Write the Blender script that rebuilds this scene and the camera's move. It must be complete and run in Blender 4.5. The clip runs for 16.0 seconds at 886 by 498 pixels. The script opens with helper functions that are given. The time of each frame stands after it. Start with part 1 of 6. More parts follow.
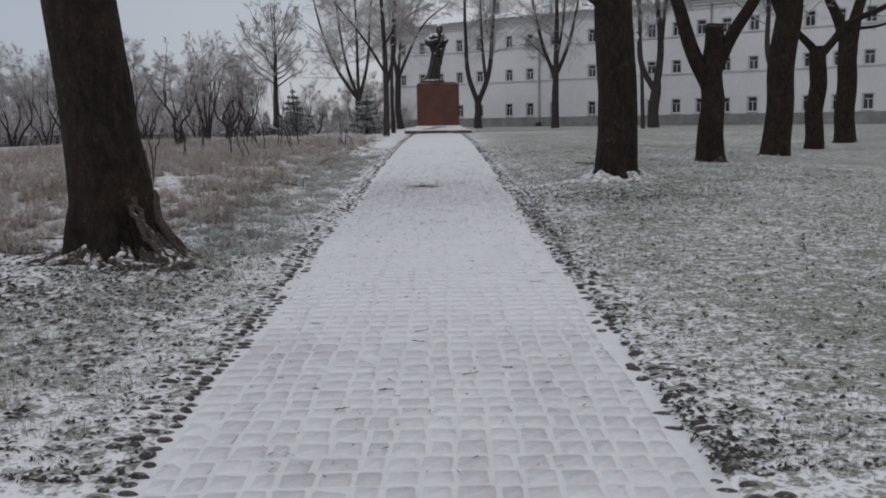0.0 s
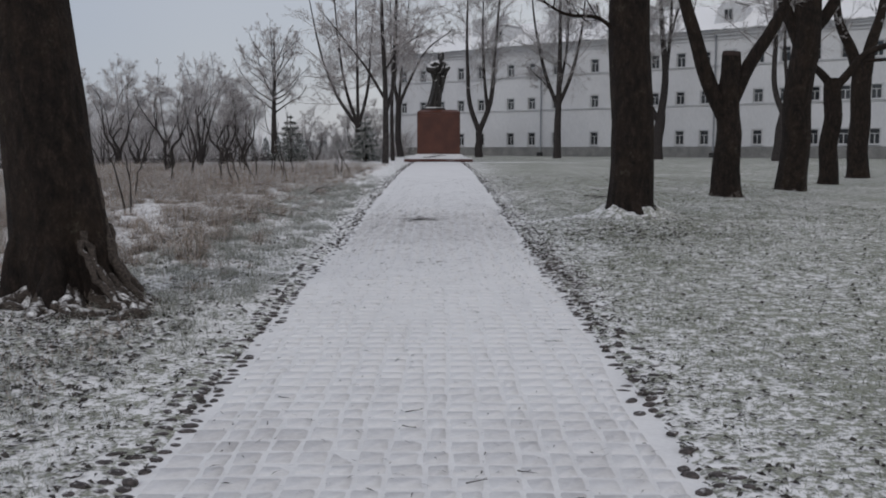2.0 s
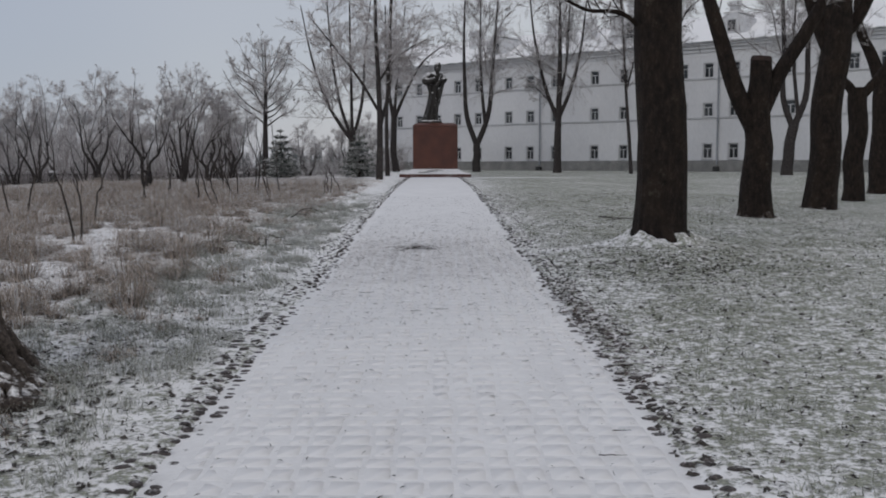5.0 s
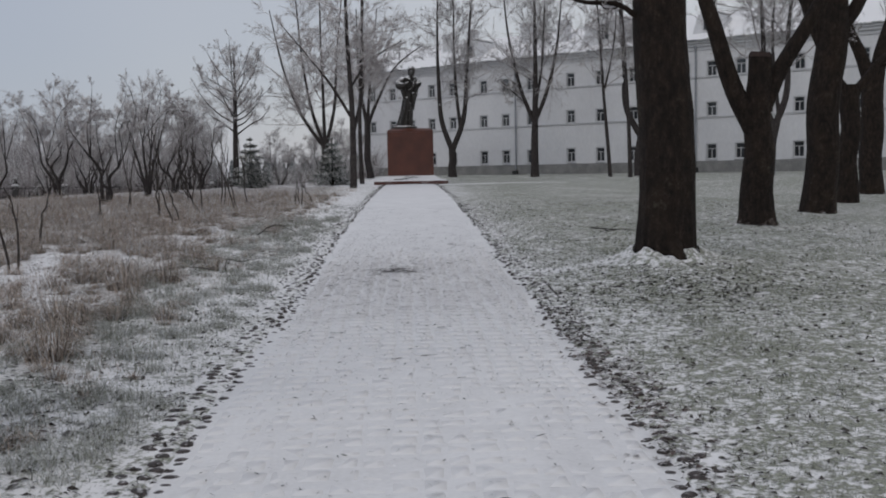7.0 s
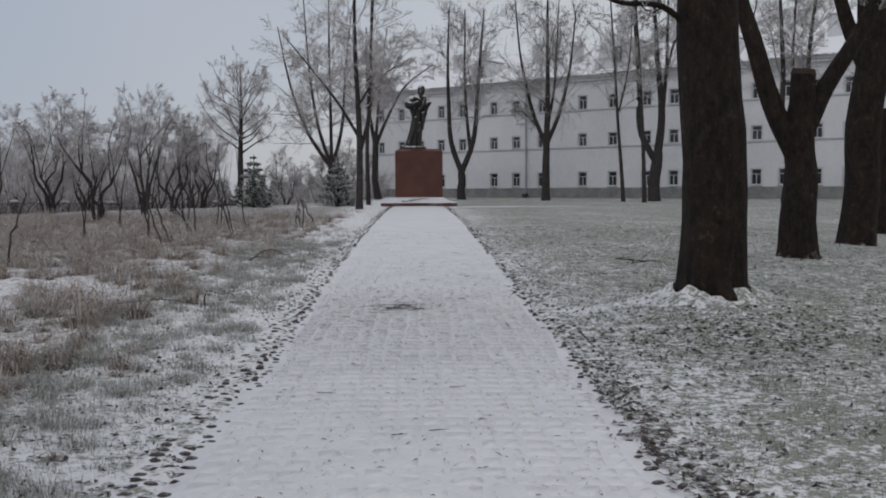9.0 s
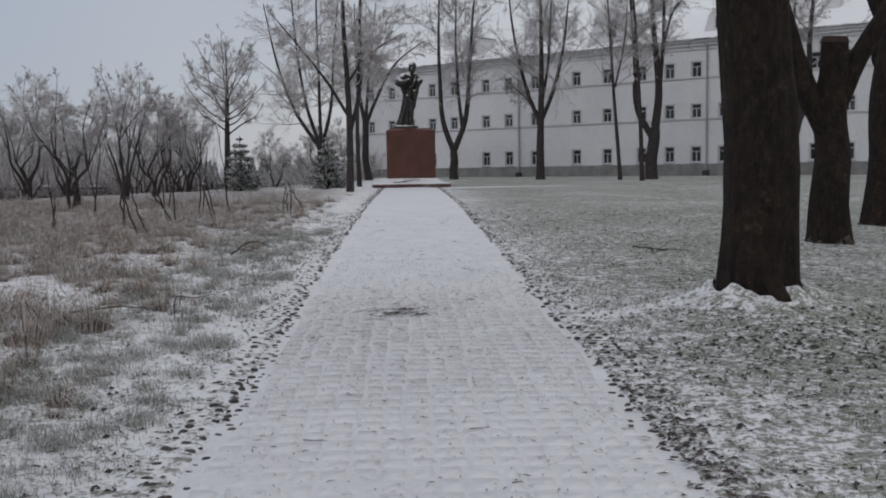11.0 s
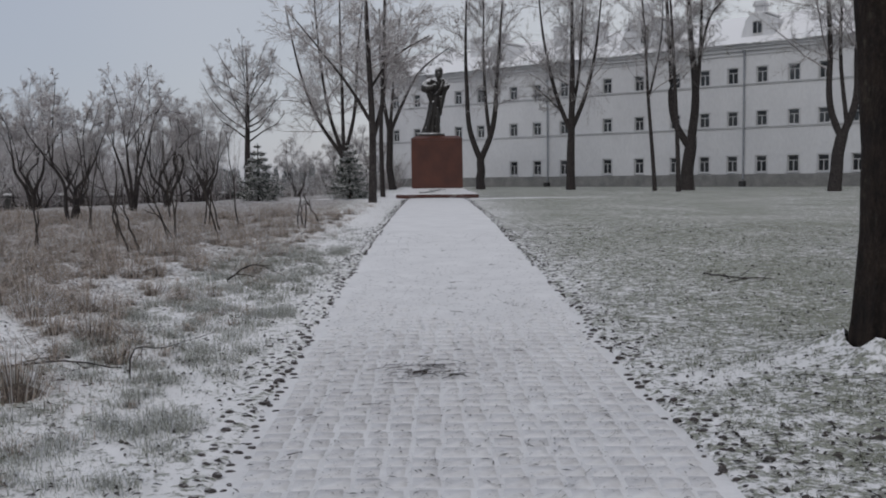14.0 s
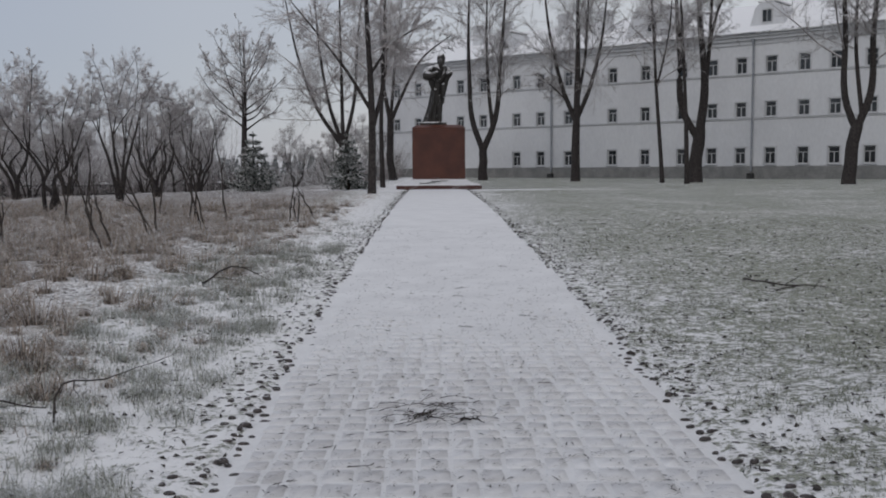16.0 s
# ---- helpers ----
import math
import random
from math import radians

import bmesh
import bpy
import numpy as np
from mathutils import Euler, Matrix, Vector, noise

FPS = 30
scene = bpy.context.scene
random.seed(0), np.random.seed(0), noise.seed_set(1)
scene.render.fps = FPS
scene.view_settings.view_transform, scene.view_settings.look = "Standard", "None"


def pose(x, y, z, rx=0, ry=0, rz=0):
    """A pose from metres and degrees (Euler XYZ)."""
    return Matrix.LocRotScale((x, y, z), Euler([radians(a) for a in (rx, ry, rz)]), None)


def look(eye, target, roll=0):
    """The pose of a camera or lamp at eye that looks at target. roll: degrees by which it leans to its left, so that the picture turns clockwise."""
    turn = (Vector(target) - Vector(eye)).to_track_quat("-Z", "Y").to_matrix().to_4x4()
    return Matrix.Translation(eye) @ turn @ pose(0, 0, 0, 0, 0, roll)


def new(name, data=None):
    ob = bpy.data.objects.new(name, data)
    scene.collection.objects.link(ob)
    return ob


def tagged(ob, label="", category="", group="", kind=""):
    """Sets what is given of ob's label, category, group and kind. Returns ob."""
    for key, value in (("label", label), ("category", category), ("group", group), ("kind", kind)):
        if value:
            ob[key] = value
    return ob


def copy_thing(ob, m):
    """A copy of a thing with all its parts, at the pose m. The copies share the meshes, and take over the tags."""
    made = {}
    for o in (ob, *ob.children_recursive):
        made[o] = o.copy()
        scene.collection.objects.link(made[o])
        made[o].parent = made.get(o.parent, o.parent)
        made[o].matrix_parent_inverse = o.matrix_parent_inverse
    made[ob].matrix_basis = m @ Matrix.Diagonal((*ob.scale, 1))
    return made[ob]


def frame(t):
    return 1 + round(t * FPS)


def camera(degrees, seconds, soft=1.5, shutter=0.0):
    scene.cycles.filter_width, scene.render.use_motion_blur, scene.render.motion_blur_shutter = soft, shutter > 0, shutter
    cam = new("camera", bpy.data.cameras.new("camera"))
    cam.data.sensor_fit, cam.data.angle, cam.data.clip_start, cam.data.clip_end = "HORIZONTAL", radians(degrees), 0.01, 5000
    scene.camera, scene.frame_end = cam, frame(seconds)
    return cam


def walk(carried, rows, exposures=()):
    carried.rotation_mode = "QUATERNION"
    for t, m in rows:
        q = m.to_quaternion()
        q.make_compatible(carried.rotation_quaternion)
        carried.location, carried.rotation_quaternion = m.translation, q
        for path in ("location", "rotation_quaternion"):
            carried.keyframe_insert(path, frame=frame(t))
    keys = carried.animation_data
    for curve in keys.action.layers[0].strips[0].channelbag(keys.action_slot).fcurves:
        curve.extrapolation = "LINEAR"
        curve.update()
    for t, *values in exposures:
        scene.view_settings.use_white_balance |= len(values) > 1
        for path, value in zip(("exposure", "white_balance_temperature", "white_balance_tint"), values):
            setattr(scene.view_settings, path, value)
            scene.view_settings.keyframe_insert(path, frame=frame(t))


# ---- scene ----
# Camera: carried along a snowed-over sett path towards a monument.
cam = camera(48.9, 16.0, soft=1.9)
PATH = [
    (0, (0.092, -2.176, 1.621), (0.097, 0.046, 1.335), -0.8),
    (0.5, (0.086, -1.835, 1.636), (0.128, 0.391, 1.388), -2.1),
    (1, (0.097, -1.477, 1.641), (0.021, 0.754, 1.447), -2.4),
    (1.5, (0.115, -1.122, 1.646), (0.043, 1.107, 1.435), -1.2),
    (2, (0.087, -0.765, 1.622), (0.096, 1.464, 1.4), 0.1),
    (2.5, (0.067, -0.401, 1.66), (0.144, 1.827, 1.44), -0.8),
    (3, (0.058, -0.03, 1.648), (0.143, 2.197, 1.436), -2.4),
    (3.5, (0.078, 0.343, 1.669), (0.157, 2.57, 1.449), -2.4),
    (4, (0.068, 0.784, 1.664), (0.11, 3.013, 1.45), -0.4),
    (6.5, (0.02, 2.784, 1.758), (0.021, 5.019, 1.594), -0.2),
    (7, (-0.007, 3.189, 1.786), (0.065, 5.42, 1.605), -1.1),
    (7.5, (0.003, 3.646, 1.77), (0.066, 5.878, 1.606), -0.6),
    (8, (0.024, 4.048, 1.791), (0.062, 6.28, 1.606), 0.3),
    (8.5, (0.019, 4.459, 1.795), (0.049, 6.692, 1.626), 0.6),
    (9, (-0.013, 4.885, 1.795), (0.044, 7.121, 1.664), -0.2),
    (11.5, (-0.129, 6.774, 1.887), (-0.054, 9.005, 1.702), -0.9),
    (12, (-0.12, 7.186, 1.87), (-0.082, 9.419, 1.705), -1.3),
    (12.5, (-0.105, 7.619, 1.889), (-0.074, 9.853, 1.718), -0.1),
    (13, (-0.127, 8.001, 1.884), (-0.08, 10.236, 1.743), 0.8),
    (13.5, (-0.16, 8.403, 1.903), (-0.073, 10.636, 1.726), -0.2),
    (14, (-0.183, 8.813, 1.912), (-0.161, 11.048, 1.754), -0.6),
    (14.5, (-0.172, 9.173, 1.915), (-0.193, 11.406, 1.752), -0),
    (15, (-0.186, 9.592, 1.901), (-0.19, 11.825, 1.721), 0.7),
    (15.5, (-0.211, 9.961, 1.913), (-0.186, 12.193, 1.733), 0.5),
    (16, (-0.224, 10.375, 1.925), (-0.203, 12.607, 1.745), -0.3),
]
walk(cam, [(t, look(eye, target, roll)) for t, eye, target, roll in PATH])

# World: a closed grey winter sky, faintly bluer than white, with a very wide, weak sun behind it.
world = bpy.data.worlds.new("world")
scene.world = world
world.use_nodes = True
wn = world.node_tree
wn.nodes.clear()
sky = wn.nodes.new("ShaderNodeTexSky")
sky.sky_type, sky.sun_disc = "NISHITA", False
sky.sun_elevation, sky.sun_rotation = radians(14), radians(60)
b_sky = wn.nodes.new("ShaderNodeBackground")
b_sky.inputs["Strength"].default_value = 0.02
cloud = wn.nodes.new("ShaderNodeTexNoise")
cloud.inputs["Scale"].default_value = 1.6
cloud.inputs["Detail"].default_value = 3
ramp = wn.nodes.new("ShaderNodeValToRGB")
ramp.color_ramp.elements[0].position, ramp.color_ramp.elements[0].color = 0.3, (0.43, 0.462, 0.545, 1)
ramp.color_ramp.elements[1].position, ramp.color_ramp.elements[1].color = 0.75, (0.54, 0.552, 0.60, 1)
b_cloud = wn.nodes.new("ShaderNodeBackground")
b_cloud.inputs["Strength"].default_value = 0.86
both = wn.nodes.new("ShaderNodeAddShader")
w_out = wn.nodes.new("ShaderNodeOutputWorld")
wn.links.new(sky.outputs["Color"], b_sky.inputs["Color"])
wn.links.new(cloud.outputs["Fac"], ramp.inputs["Fac"])
where = wn.nodes.new("ShaderNodeTexCoord")
axes = wn.nodes.new("ShaderNodeSeparateXYZ")
west = wn.nodes.new("ShaderNodeMapRange")
west.inputs["From Min"].default_value, west.inputs["From Max"].default_value = -0.5, 0.15
tint = wn.nodes.new("ShaderNodeMix")
tint.data_type, tint.blend_type = "RGBA", "MULTIPLY"
tint.inputs[0].default_value = 1.0
shade = wn.nodes.new("ShaderNodeValToRGB")
shade.color_ramp.elements[0].color, shade.color_ramp.elements[1].color = (0.785, 0.825, 0.90, 1), (1.06, 1.035, 0.995, 1)
wn.links.new(where.outputs["Generated"], axes.inputs[0])
wn.links.new(axes.outputs[0], west.inputs["Value"])
wn.links.new(west.outputs["Result"], shade.inputs["Fac"])
wn.links.new(ramp.outputs["Color"], tint.inputs[6])
wn.links.new(shade.outputs["Color"], tint.inputs[7])
wn.links.new(tint.outputs[2], b_cloud.inputs["Color"])
wn.links.new(b_sky.outputs[0], both.inputs[0])
wn.links.new(b_cloud.outputs[0], both.inputs[1])
wn.links.new(both.outputs[0], w_out.inputs["Surface"])
sun = new("sun", bpy.data.lights.new("sun", "SUN"))
sun.data.energy, sun.data.angle, sun.data.color = 0.72, radians(40), (1.0, 0.95, 0.88)
sun.matrix_world = look((-30, -40, 40), (0, 0, 0))
scene.view_settings.exposure = 0.0


# ---------------------------------------------------------------- helpers
rng = np.random.default_rng(7)


def ground_z(y):
    """Height of the ground along the walk: a gentle rise that levels out before the monument."""
    y = np.asarray(y, float)
    a = np.clip(0.0262 * y, -3, 30)
    b = 0.985 + 0.004 * (np.minimum(y, 160) - 45)
    return -np.log(np.exp(-a * 9) + np.exp(-b * 9)) / 9


TREE_X, TREE_Y = 3.40, 16.1


def relief(x, y):
    """Small bumps of the turf: rough meadow on the left of the path, a smoother lawn on the right."""
    n = (np.sin(x * 2.1 + 1.3 * np.sin(y * 1.7)) * np.sin(y * 2.4 + np.sin(x * 1.9))
         + 0.6 * np.sin(x * 5.3 + y * 2.2) * np.sin(y * 4.7 - x * 1.6))
    amp = np.where(x < 0, 0.045 * np.clip((-x - 1.8) / 2.5, 0, 1), 0.012 * np.clip((x - 1.7) / 2, 0, 1))
    bank = np.where(x < 0, 0.05, 0.02) * np.clip((np.abs(x) - 1.6) / 1.5, 0, 1)
    mound = 0.17 * np.exp(-((x - TREE_X) ** 2 + (y - TREE_Y) ** 2) / 1.3)
    slope = -0.05 * np.clip(x - 6.5, 0, 6.5) * np.clip((58 - y) / 18, 0, 1)
    # the meadow falls away to the old fence
    near = np.clip(((x + 25.9) * -0.937 + (y - 68) * 0.349 + 21) / 19, 0, 1)
    dip = -(1.0 + 0.017 * np.clip(y - 68, 0, 50)) * near * near * (3 - 2 * near) * np.clip((-x - 4) / 5, 0, 1)
    return n * amp + bank + mound + slope + dip


def gz(x, y):
    return float(ground_z(y) + relief(np.float64(x), np.float64(y)))


def fill(me, verts, faces, smooth=False, mat_index=None):
    """Puts vertex and face arrays (faces all with the same number of corners) into a mesh."""
    verts, faces = np.asarray(verts, np.float32), np.asarray(faces, np.int32)
    k = faces.shape[1]
    me.vertices.add(len(verts))
    me.vertices.foreach_set("co", verts.ravel())
    me.loops.add(faces.size)
    me.loops.foreach_set("vertex_index", faces.ravel())
    me.polygons.add(len(faces))
    me.polygons.foreach_set("loop_start", np.arange(0, faces.size, k, dtype=np.int32))
    if smooth:
        me.polygons.foreach_set("use_smooth", np.ones(len(faces), bool))
    me.update(calc_edges=True)
    return me


def empty(name, m, label, category, group="", kind=""):
    ob = new(name)
    ob.matrix_world = m
    return tagged(ob, label, category, group, kind)


def adopt(ob, parent, label=""):
    ob.parent = parent
    if label:
        ob["label"] = label
    return ob


def part(name, bm, material, parent, label="", smooth=False):
    """Links a bmesh as one mesh object under a thing or a part, in the parent's own space."""
    me = bpy.data.meshes.new(name)
    bmesh.ops.recalc_face_normals(bm, faces=bm.faces)
    for f in bm.faces:
        f.smooth = smooth
    bm.to_mesh(me)
    bm.free()
    me.materials.append(material)
    ob = new(name, me)
    if parent is not None:
        ob.parent = parent
    if label:
        ob["label"] = label
    return ob


def array_part(name, verts, faces, material, parent, label="", smooth=True):
    me = bpy.data.meshes.new(name)
    fill(me, verts, faces, smooth)
    me.materials.append(material)
    ob = new(name, me)
    if parent is not None:
        ob.parent = parent
    if label:
        ob["label"] = label
    return ob


def box(bm, x0, x1, y0, y1, z0, z1, bevel=0.0):
    made = bmesh.ops.create_cube(bm, size=1)["verts"]
    for v in made:
        v.co = Vector((x0 + (v.co.x + 0.5) * (x1 - x0), y0 + (v.co.y + 0.5) * (y1 - y0), z0 + (v.co.z + 0.5) * (z1 - z0)))
    if bevel:
        edges = list({e for v in made for e in v.link_edges})
        bmesh.ops.bevel(bm, geom=edges, offset=bevel, segments=2, affect="EDGES", profile=0.6)
    return bm


def boxed(*args, **kw):
    return box(bmesh.new(), *args, **kw)


# ---------------------------------------------------------------- materials
def material(name, rough=0.8, metal=0.0, spec=0.3):
    m = bpy.data.materials.new(name)
    m.use_nodes = True
    p = m.node_tree.nodes["Principled BSDF"]
    p.inputs["Roughness"].default_value, p.inputs["Metallic"].default_value = rough, metal
    p.inputs["Specular IOR Level"].default_value = spec
    return m, m.node_tree, p


def noise_node(nt, scale, detail=4, rough=0.6, stretch=None, world_space=True):
    n = nt.nodes.new("ShaderNodeTexNoise")
    n.inputs["Scale"].default_value, n.inputs["Detail"].default_value, n.inputs["Roughness"].default_value = scale, detail, rough
    if world_space:
        src = nt.nodes.new("ShaderNodeNewGeometry").outputs["Position"]
    else:
        src = nt.nodes.new("ShaderNodeTexCoord").outputs["Object"]
    if stretch:
        mp = nt.nodes.new("ShaderNodeMapping")
        mp.inputs["Scale"].default_value = stretch
        nt.links.new(src, mp.inputs["Vector"])
        src = mp.outputs["Vector"]
    nt.links.new(src, n.inputs["Vector"])
    return n.outputs["Fac"]


def stops(nt, fac, *pairs):
    r = nt.nodes.new("ShaderNodeValToRGB")
    els = r.color_ramp.elements
    while len(els) < len(pairs):
        els.new(0.5)
    for e, (pos, c) in zip(els, pairs):
        e.position, e.color = pos, (*c, 1) if len(c) == 3 else c
    nt.links.new(fac, r.inputs["Fac"])
    return r.outputs["Color"]


def mix(nt, fac, a, b, blend="MIX"):
    n = nt.nodes.new("ShaderNodeMix")
    n.data_type, n.blend_type = "RGBA", blend
    for sock, v in ((n.inputs[0], fac), (n.inputs[6], a), (n.inputs[7], b)):
        if isinstance(v, (int, float)):
            sock.default_value = v
        elif isinstance(v, tuple):
            sock.default_value = (*v, 1)
        else:
            nt.links.new(v, sock)
    return n.outputs[2]


def calc(nt, op, a, b=0.0, c=0.0, clamp=False):
    n = nt.nodes.new("ShaderNodeMath")
    n.operation, n.use_clamp = op, clamp
    for sock, v in zip(n.inputs, (a, b, c)):
        if isinstance(v, (int, float)):
            sock.default_value = v
        else:
            nt.links.new(v, sock)
    return n.outputs[0]


def bump(nt, p, height, strength=0.4, distance=0.02):
    n = nt.nodes.new("ShaderNodeBump")
    n.inputs["Strength"].default_value, n.inputs["Distance"].default_value = strength, distance
    nt.links.new(height, n.inputs["Height"])
    nt.links.new(n.outputs["Normal"], p.inputs["Normal"])


def two_tone(name, dark, light, scale=6.0, fine=60.0, rough=0.8, metal=0.0, spec=0.3, strength=0.3, distance=0.01, stretch=None, world_space=True):
    """A surface that varies at two scales, with a fine relief."""
    m, nt, p = material(name, rough, metal, spec)
    big = noise_node(nt, scale, 4, 0.6, stretch, world_space)
    small = noise_node(nt, fine, 3, 0.6, stretch, world_space)
    both_fac = calc(nt, "ADD", calc(nt, "MULTIPLY", big, 0.6), calc(nt, "MULTIPLY", small, 0.4))
    nt.links.new(stops(nt, both_fac, (0.36, dark), (0.64, light)), p.inputs["Base Color"])
    bump(nt, p, both_fac, strength, distance)
    return m


SNOW = (0.885, 0.873, 0.868)


def snowy(name, dark, light, amount=0.35, scale=5.0, fine=50.0, rough=0.85, stretch=None, strength=0.6, world_space=True, distance=0.015):
    """A surface with blown snow caught in it: more on what faces up."""
    m, nt, p = material(name, rough)
    big = noise_node(nt, scale, 5, 0.65, stretch, world_space)
    small = noise_node(nt, fine, 3, 0.6, stretch, world_space)
    base = stops(nt, small, (0.35, dark), (0.68, light))
    up = nt.nodes.new("ShaderNodeSeparateXYZ")
    nt.links.new(nt.nodes.new("ShaderNodeNewGeometry").outputs["Normal"], up.inputs[0])
    f = calc(nt, "ADD", calc(nt, "MULTIPLY", up.outputs[2], 0.35), calc(nt, "ADD", calc(nt, "MULTIPLY", big, 0.7), calc(nt, "MULTIPLY", small, 0.3)))
    fac = calc(nt, "MULTIPLY", calc(nt, "SUBTRACT", f, 1.0 - amount), 7.0, clamp=True)
    nt.links.new(mix(nt, fac, base, SNOW), p.inputs["Base Color"])
    bump(nt, p, calc(nt, "ADD", small, fac), strength, distance)
    return m


def turf_material():
    """Snow-dusted turf: pale brown rough meadow left of the path, grey-green lawn right of it."""
    m, nt, p = material("snowed_turf", 0.9, spec=0.2)
    xyz = nt.nodes.new("ShaderNodeSeparateXYZ")
    nt.links.new(nt.nodes.new("ShaderNodeNewGeometry").outputs["Position"], xyz.inputs[0])
    x, y = xyz.outputs[0], xyz.outputs[1]
    broad = noise_node(nt, 0.35, 3, 0.5)
    mid = noise_node(nt, 3.2, 4, 0.6)
    # tufts of a hand's width, broken up by single leaves and blades
    fine = calc(nt, "ADD", calc(nt, "MULTIPLY", noise_node(nt, 8.5, 4, 0.7), 0.85), calc(nt, "MULTIPLY", noise_node(nt, 26.0, 3, 0.6), 0.75))
    fine = calc(nt, "SUBTRACT", fine, 0.30)
    speck = noise_node(nt, 38.0, 2, 0.5)
    grain = noise_node(nt, 70.0, 2, 0.6)
    lawn = stops(nt, grain, (0.3, (0.082, 0.085, 0.055)), (0.7, (0.325, 0.345, 0.24)))
    meadow = stops(nt, grain, (0.3, (0.085, 0.066, 0.055)), (0.7, (0.30, 0.245, 0.21)))
    left = calc(nt, "MULTIPLY", calc(nt, "ADD", calc(nt, "MULTIPLY", x, -1.0), calc(nt, "SUBTRACT", calc(nt, "MULTIPLY", mid, 2.0), 4.2)), 0.9, clamp=True)
    earth = mix(nt, left, lawn, meadow)
    earth = mix(nt, calc(nt, "MULTIPLY", calc(nt, "SUBTRACT", speck, 0.56), 9.0, clamp=True), earth, (0.030, 0.027, 0.022))
    cover = calc(nt, "ADD", calc(nt, "MULTIPLY", fine, 0.72), calc(nt, "ADD", calc(nt, "MULTIPLY", mid, 0.14), calc(nt, "MULTIPLY", broad, 0.16)))
    away = calc(nt, "MULTIPLY", calc(nt, "SUBTRACT", y, 17.0), 0.07, clamp=True)
    thin = calc(nt, "MULTIPLY", away, calc(nt, "SUBTRACT", 1.0, left))
    limit = calc(nt, "SUBTRACT", 0.477, calc(nt, "ADD", calc(nt, "MULTIPLY", left, 0.058), calc(nt, "MULTIPLY", calc(nt, "MULTIPLY", calc(nt, "SUBTRACT", -1.5, x), 2.0, clamp=True), 0.03)))
    near_path = calc(nt, "SUBTRACT", 1.0, calc(nt, "MULTIPLY", calc(nt, "SUBTRACT", calc(nt, "ABSOLUTE", x), 1.5), 0.8), clamp=True)
    limit = calc(nt, "SUBTRACT", limit, calc(nt, "MULTIPLY", near_path, 0.038))
    limit = calc(nt, "ADD", limit, calc(nt, "MULTIPLY", thin, 0.016))
    limit = calc(nt, "ADD", limit, calc(nt, "MULTIPLY", calc(nt, "MULTIPLY", calc(nt, "SUBTRACT", x, 1.7), 0.5, clamp=True), 0.022))
    limit = calc(nt, "ADD", limit, calc(nt, "MULTIPLY", calc(nt, "MULTIPLY", away, left), 0.115))
    verge = calc(nt, "SUBTRACT", 1.0, calc(nt, "MULTIPLY", calc(nt, "ABSOLUTE", calc(nt, "ADD", x, 2.3)), 0.6), clamp=True)
    limit = calc(nt, "SUBTRACT", limit, calc(nt, "MULTIPLY", calc(nt, "MULTIPLY", verge, calc(nt, "MULTIPLY", calc(nt, "SUBTRACT", y, 6.0), 0.09, clamp=True)), 0.09))
    # a trodden streak of snow from the path to the foot of the tree, and a ring of blown snow round it
    dx, dy = calc(nt, "SUBTRACT", x, 1.5), calc(nt, "SUBTRACT", y, 15.7)
    across = calc(nt, "ABSOLUTE", calc(nt, "ADD", calc(nt, "MULTIPLY", dx, -0.42), calc(nt, "MULTIPLY", dy, 0.907)))
    along = calc(nt, "ADD", calc(nt, "MULTIPLY", dx, 0.907), calc(nt, "MULTIPLY", dy, 0.42))
    streak = calc(nt, "MULTIPLY", calc(nt, "SUBTRACT", 1.0, calc(nt, "MULTIPLY", across, 3.6), clamp=True), calc(nt, "MULTIPLY", calc(nt, "SUBTRACT", 1.1, calc(nt, "ABSOLUTE", calc(nt, "SUBTRACT", along, 0.9))), 3.0, clamp=True))
    ex, ey = calc(nt, "SUBTRACT", x, TREE_X), calc(nt, "SUBTRACT", y, TREE_Y)
    far = calc(nt, "SQRT", calc(nt, "ADD", calc(nt, "MULTIPLY", ex, ex), calc(nt, "MULTIPLY", ey, ey)))
    ring = calc(nt, "SUBTRACT", 1.0, calc(nt, "MULTIPLY", calc(nt, "SUBTRACT", far, 0.5), 2.4), clamp=True)
    limit = calc(nt, "SUBTRACT", limit, calc(nt, "MULTIPLY", calc(nt, "MAXIMUM", streak, calc(nt, "MULTIPLY", ring, 0.75)), 0.055))
    strip = calc(nt, "SUBTRACT", 1.0, calc(nt, "MULTIPLY", calc(nt, "ABSOLUTE", calc(nt, "SUBTRACT", y, 54.6)), 0.75), clamp=True)
    strip = calc(nt, "MULTIPLY", strip, calc(nt, "SUBTRACT", 1.0, calc(nt, "MULTIPLY", calc(nt, "SUBTRACT", calc(nt, "ABSOLUTE", x), 3.0), 0.16), clamp=True))
    limit = calc(nt, "SUBTRACT", limit, calc(nt, "MULTIPLY", strip, 0.22))
    snow = calc(nt, "MULTIPLY", calc(nt, "SUBTRACT", cover, limit), 10.0, clamp=True)
    dust = calc(nt, "MULTIPLY", calc(nt, "ADD", snow, calc(nt, "SUBTRACT", 0.19, calc(nt, "MULTIPLY", thin, 0.01))), 0.88, clamp=True)
    nt.links.new(mix(nt, dust, earth, SNOW), p.inputs["Base Color"])
    bump(nt, p, calc(nt, "ADD", calc(nt, "MULTIPLY", snow, 0.7), fine), 0.7, 0.03)
    return m


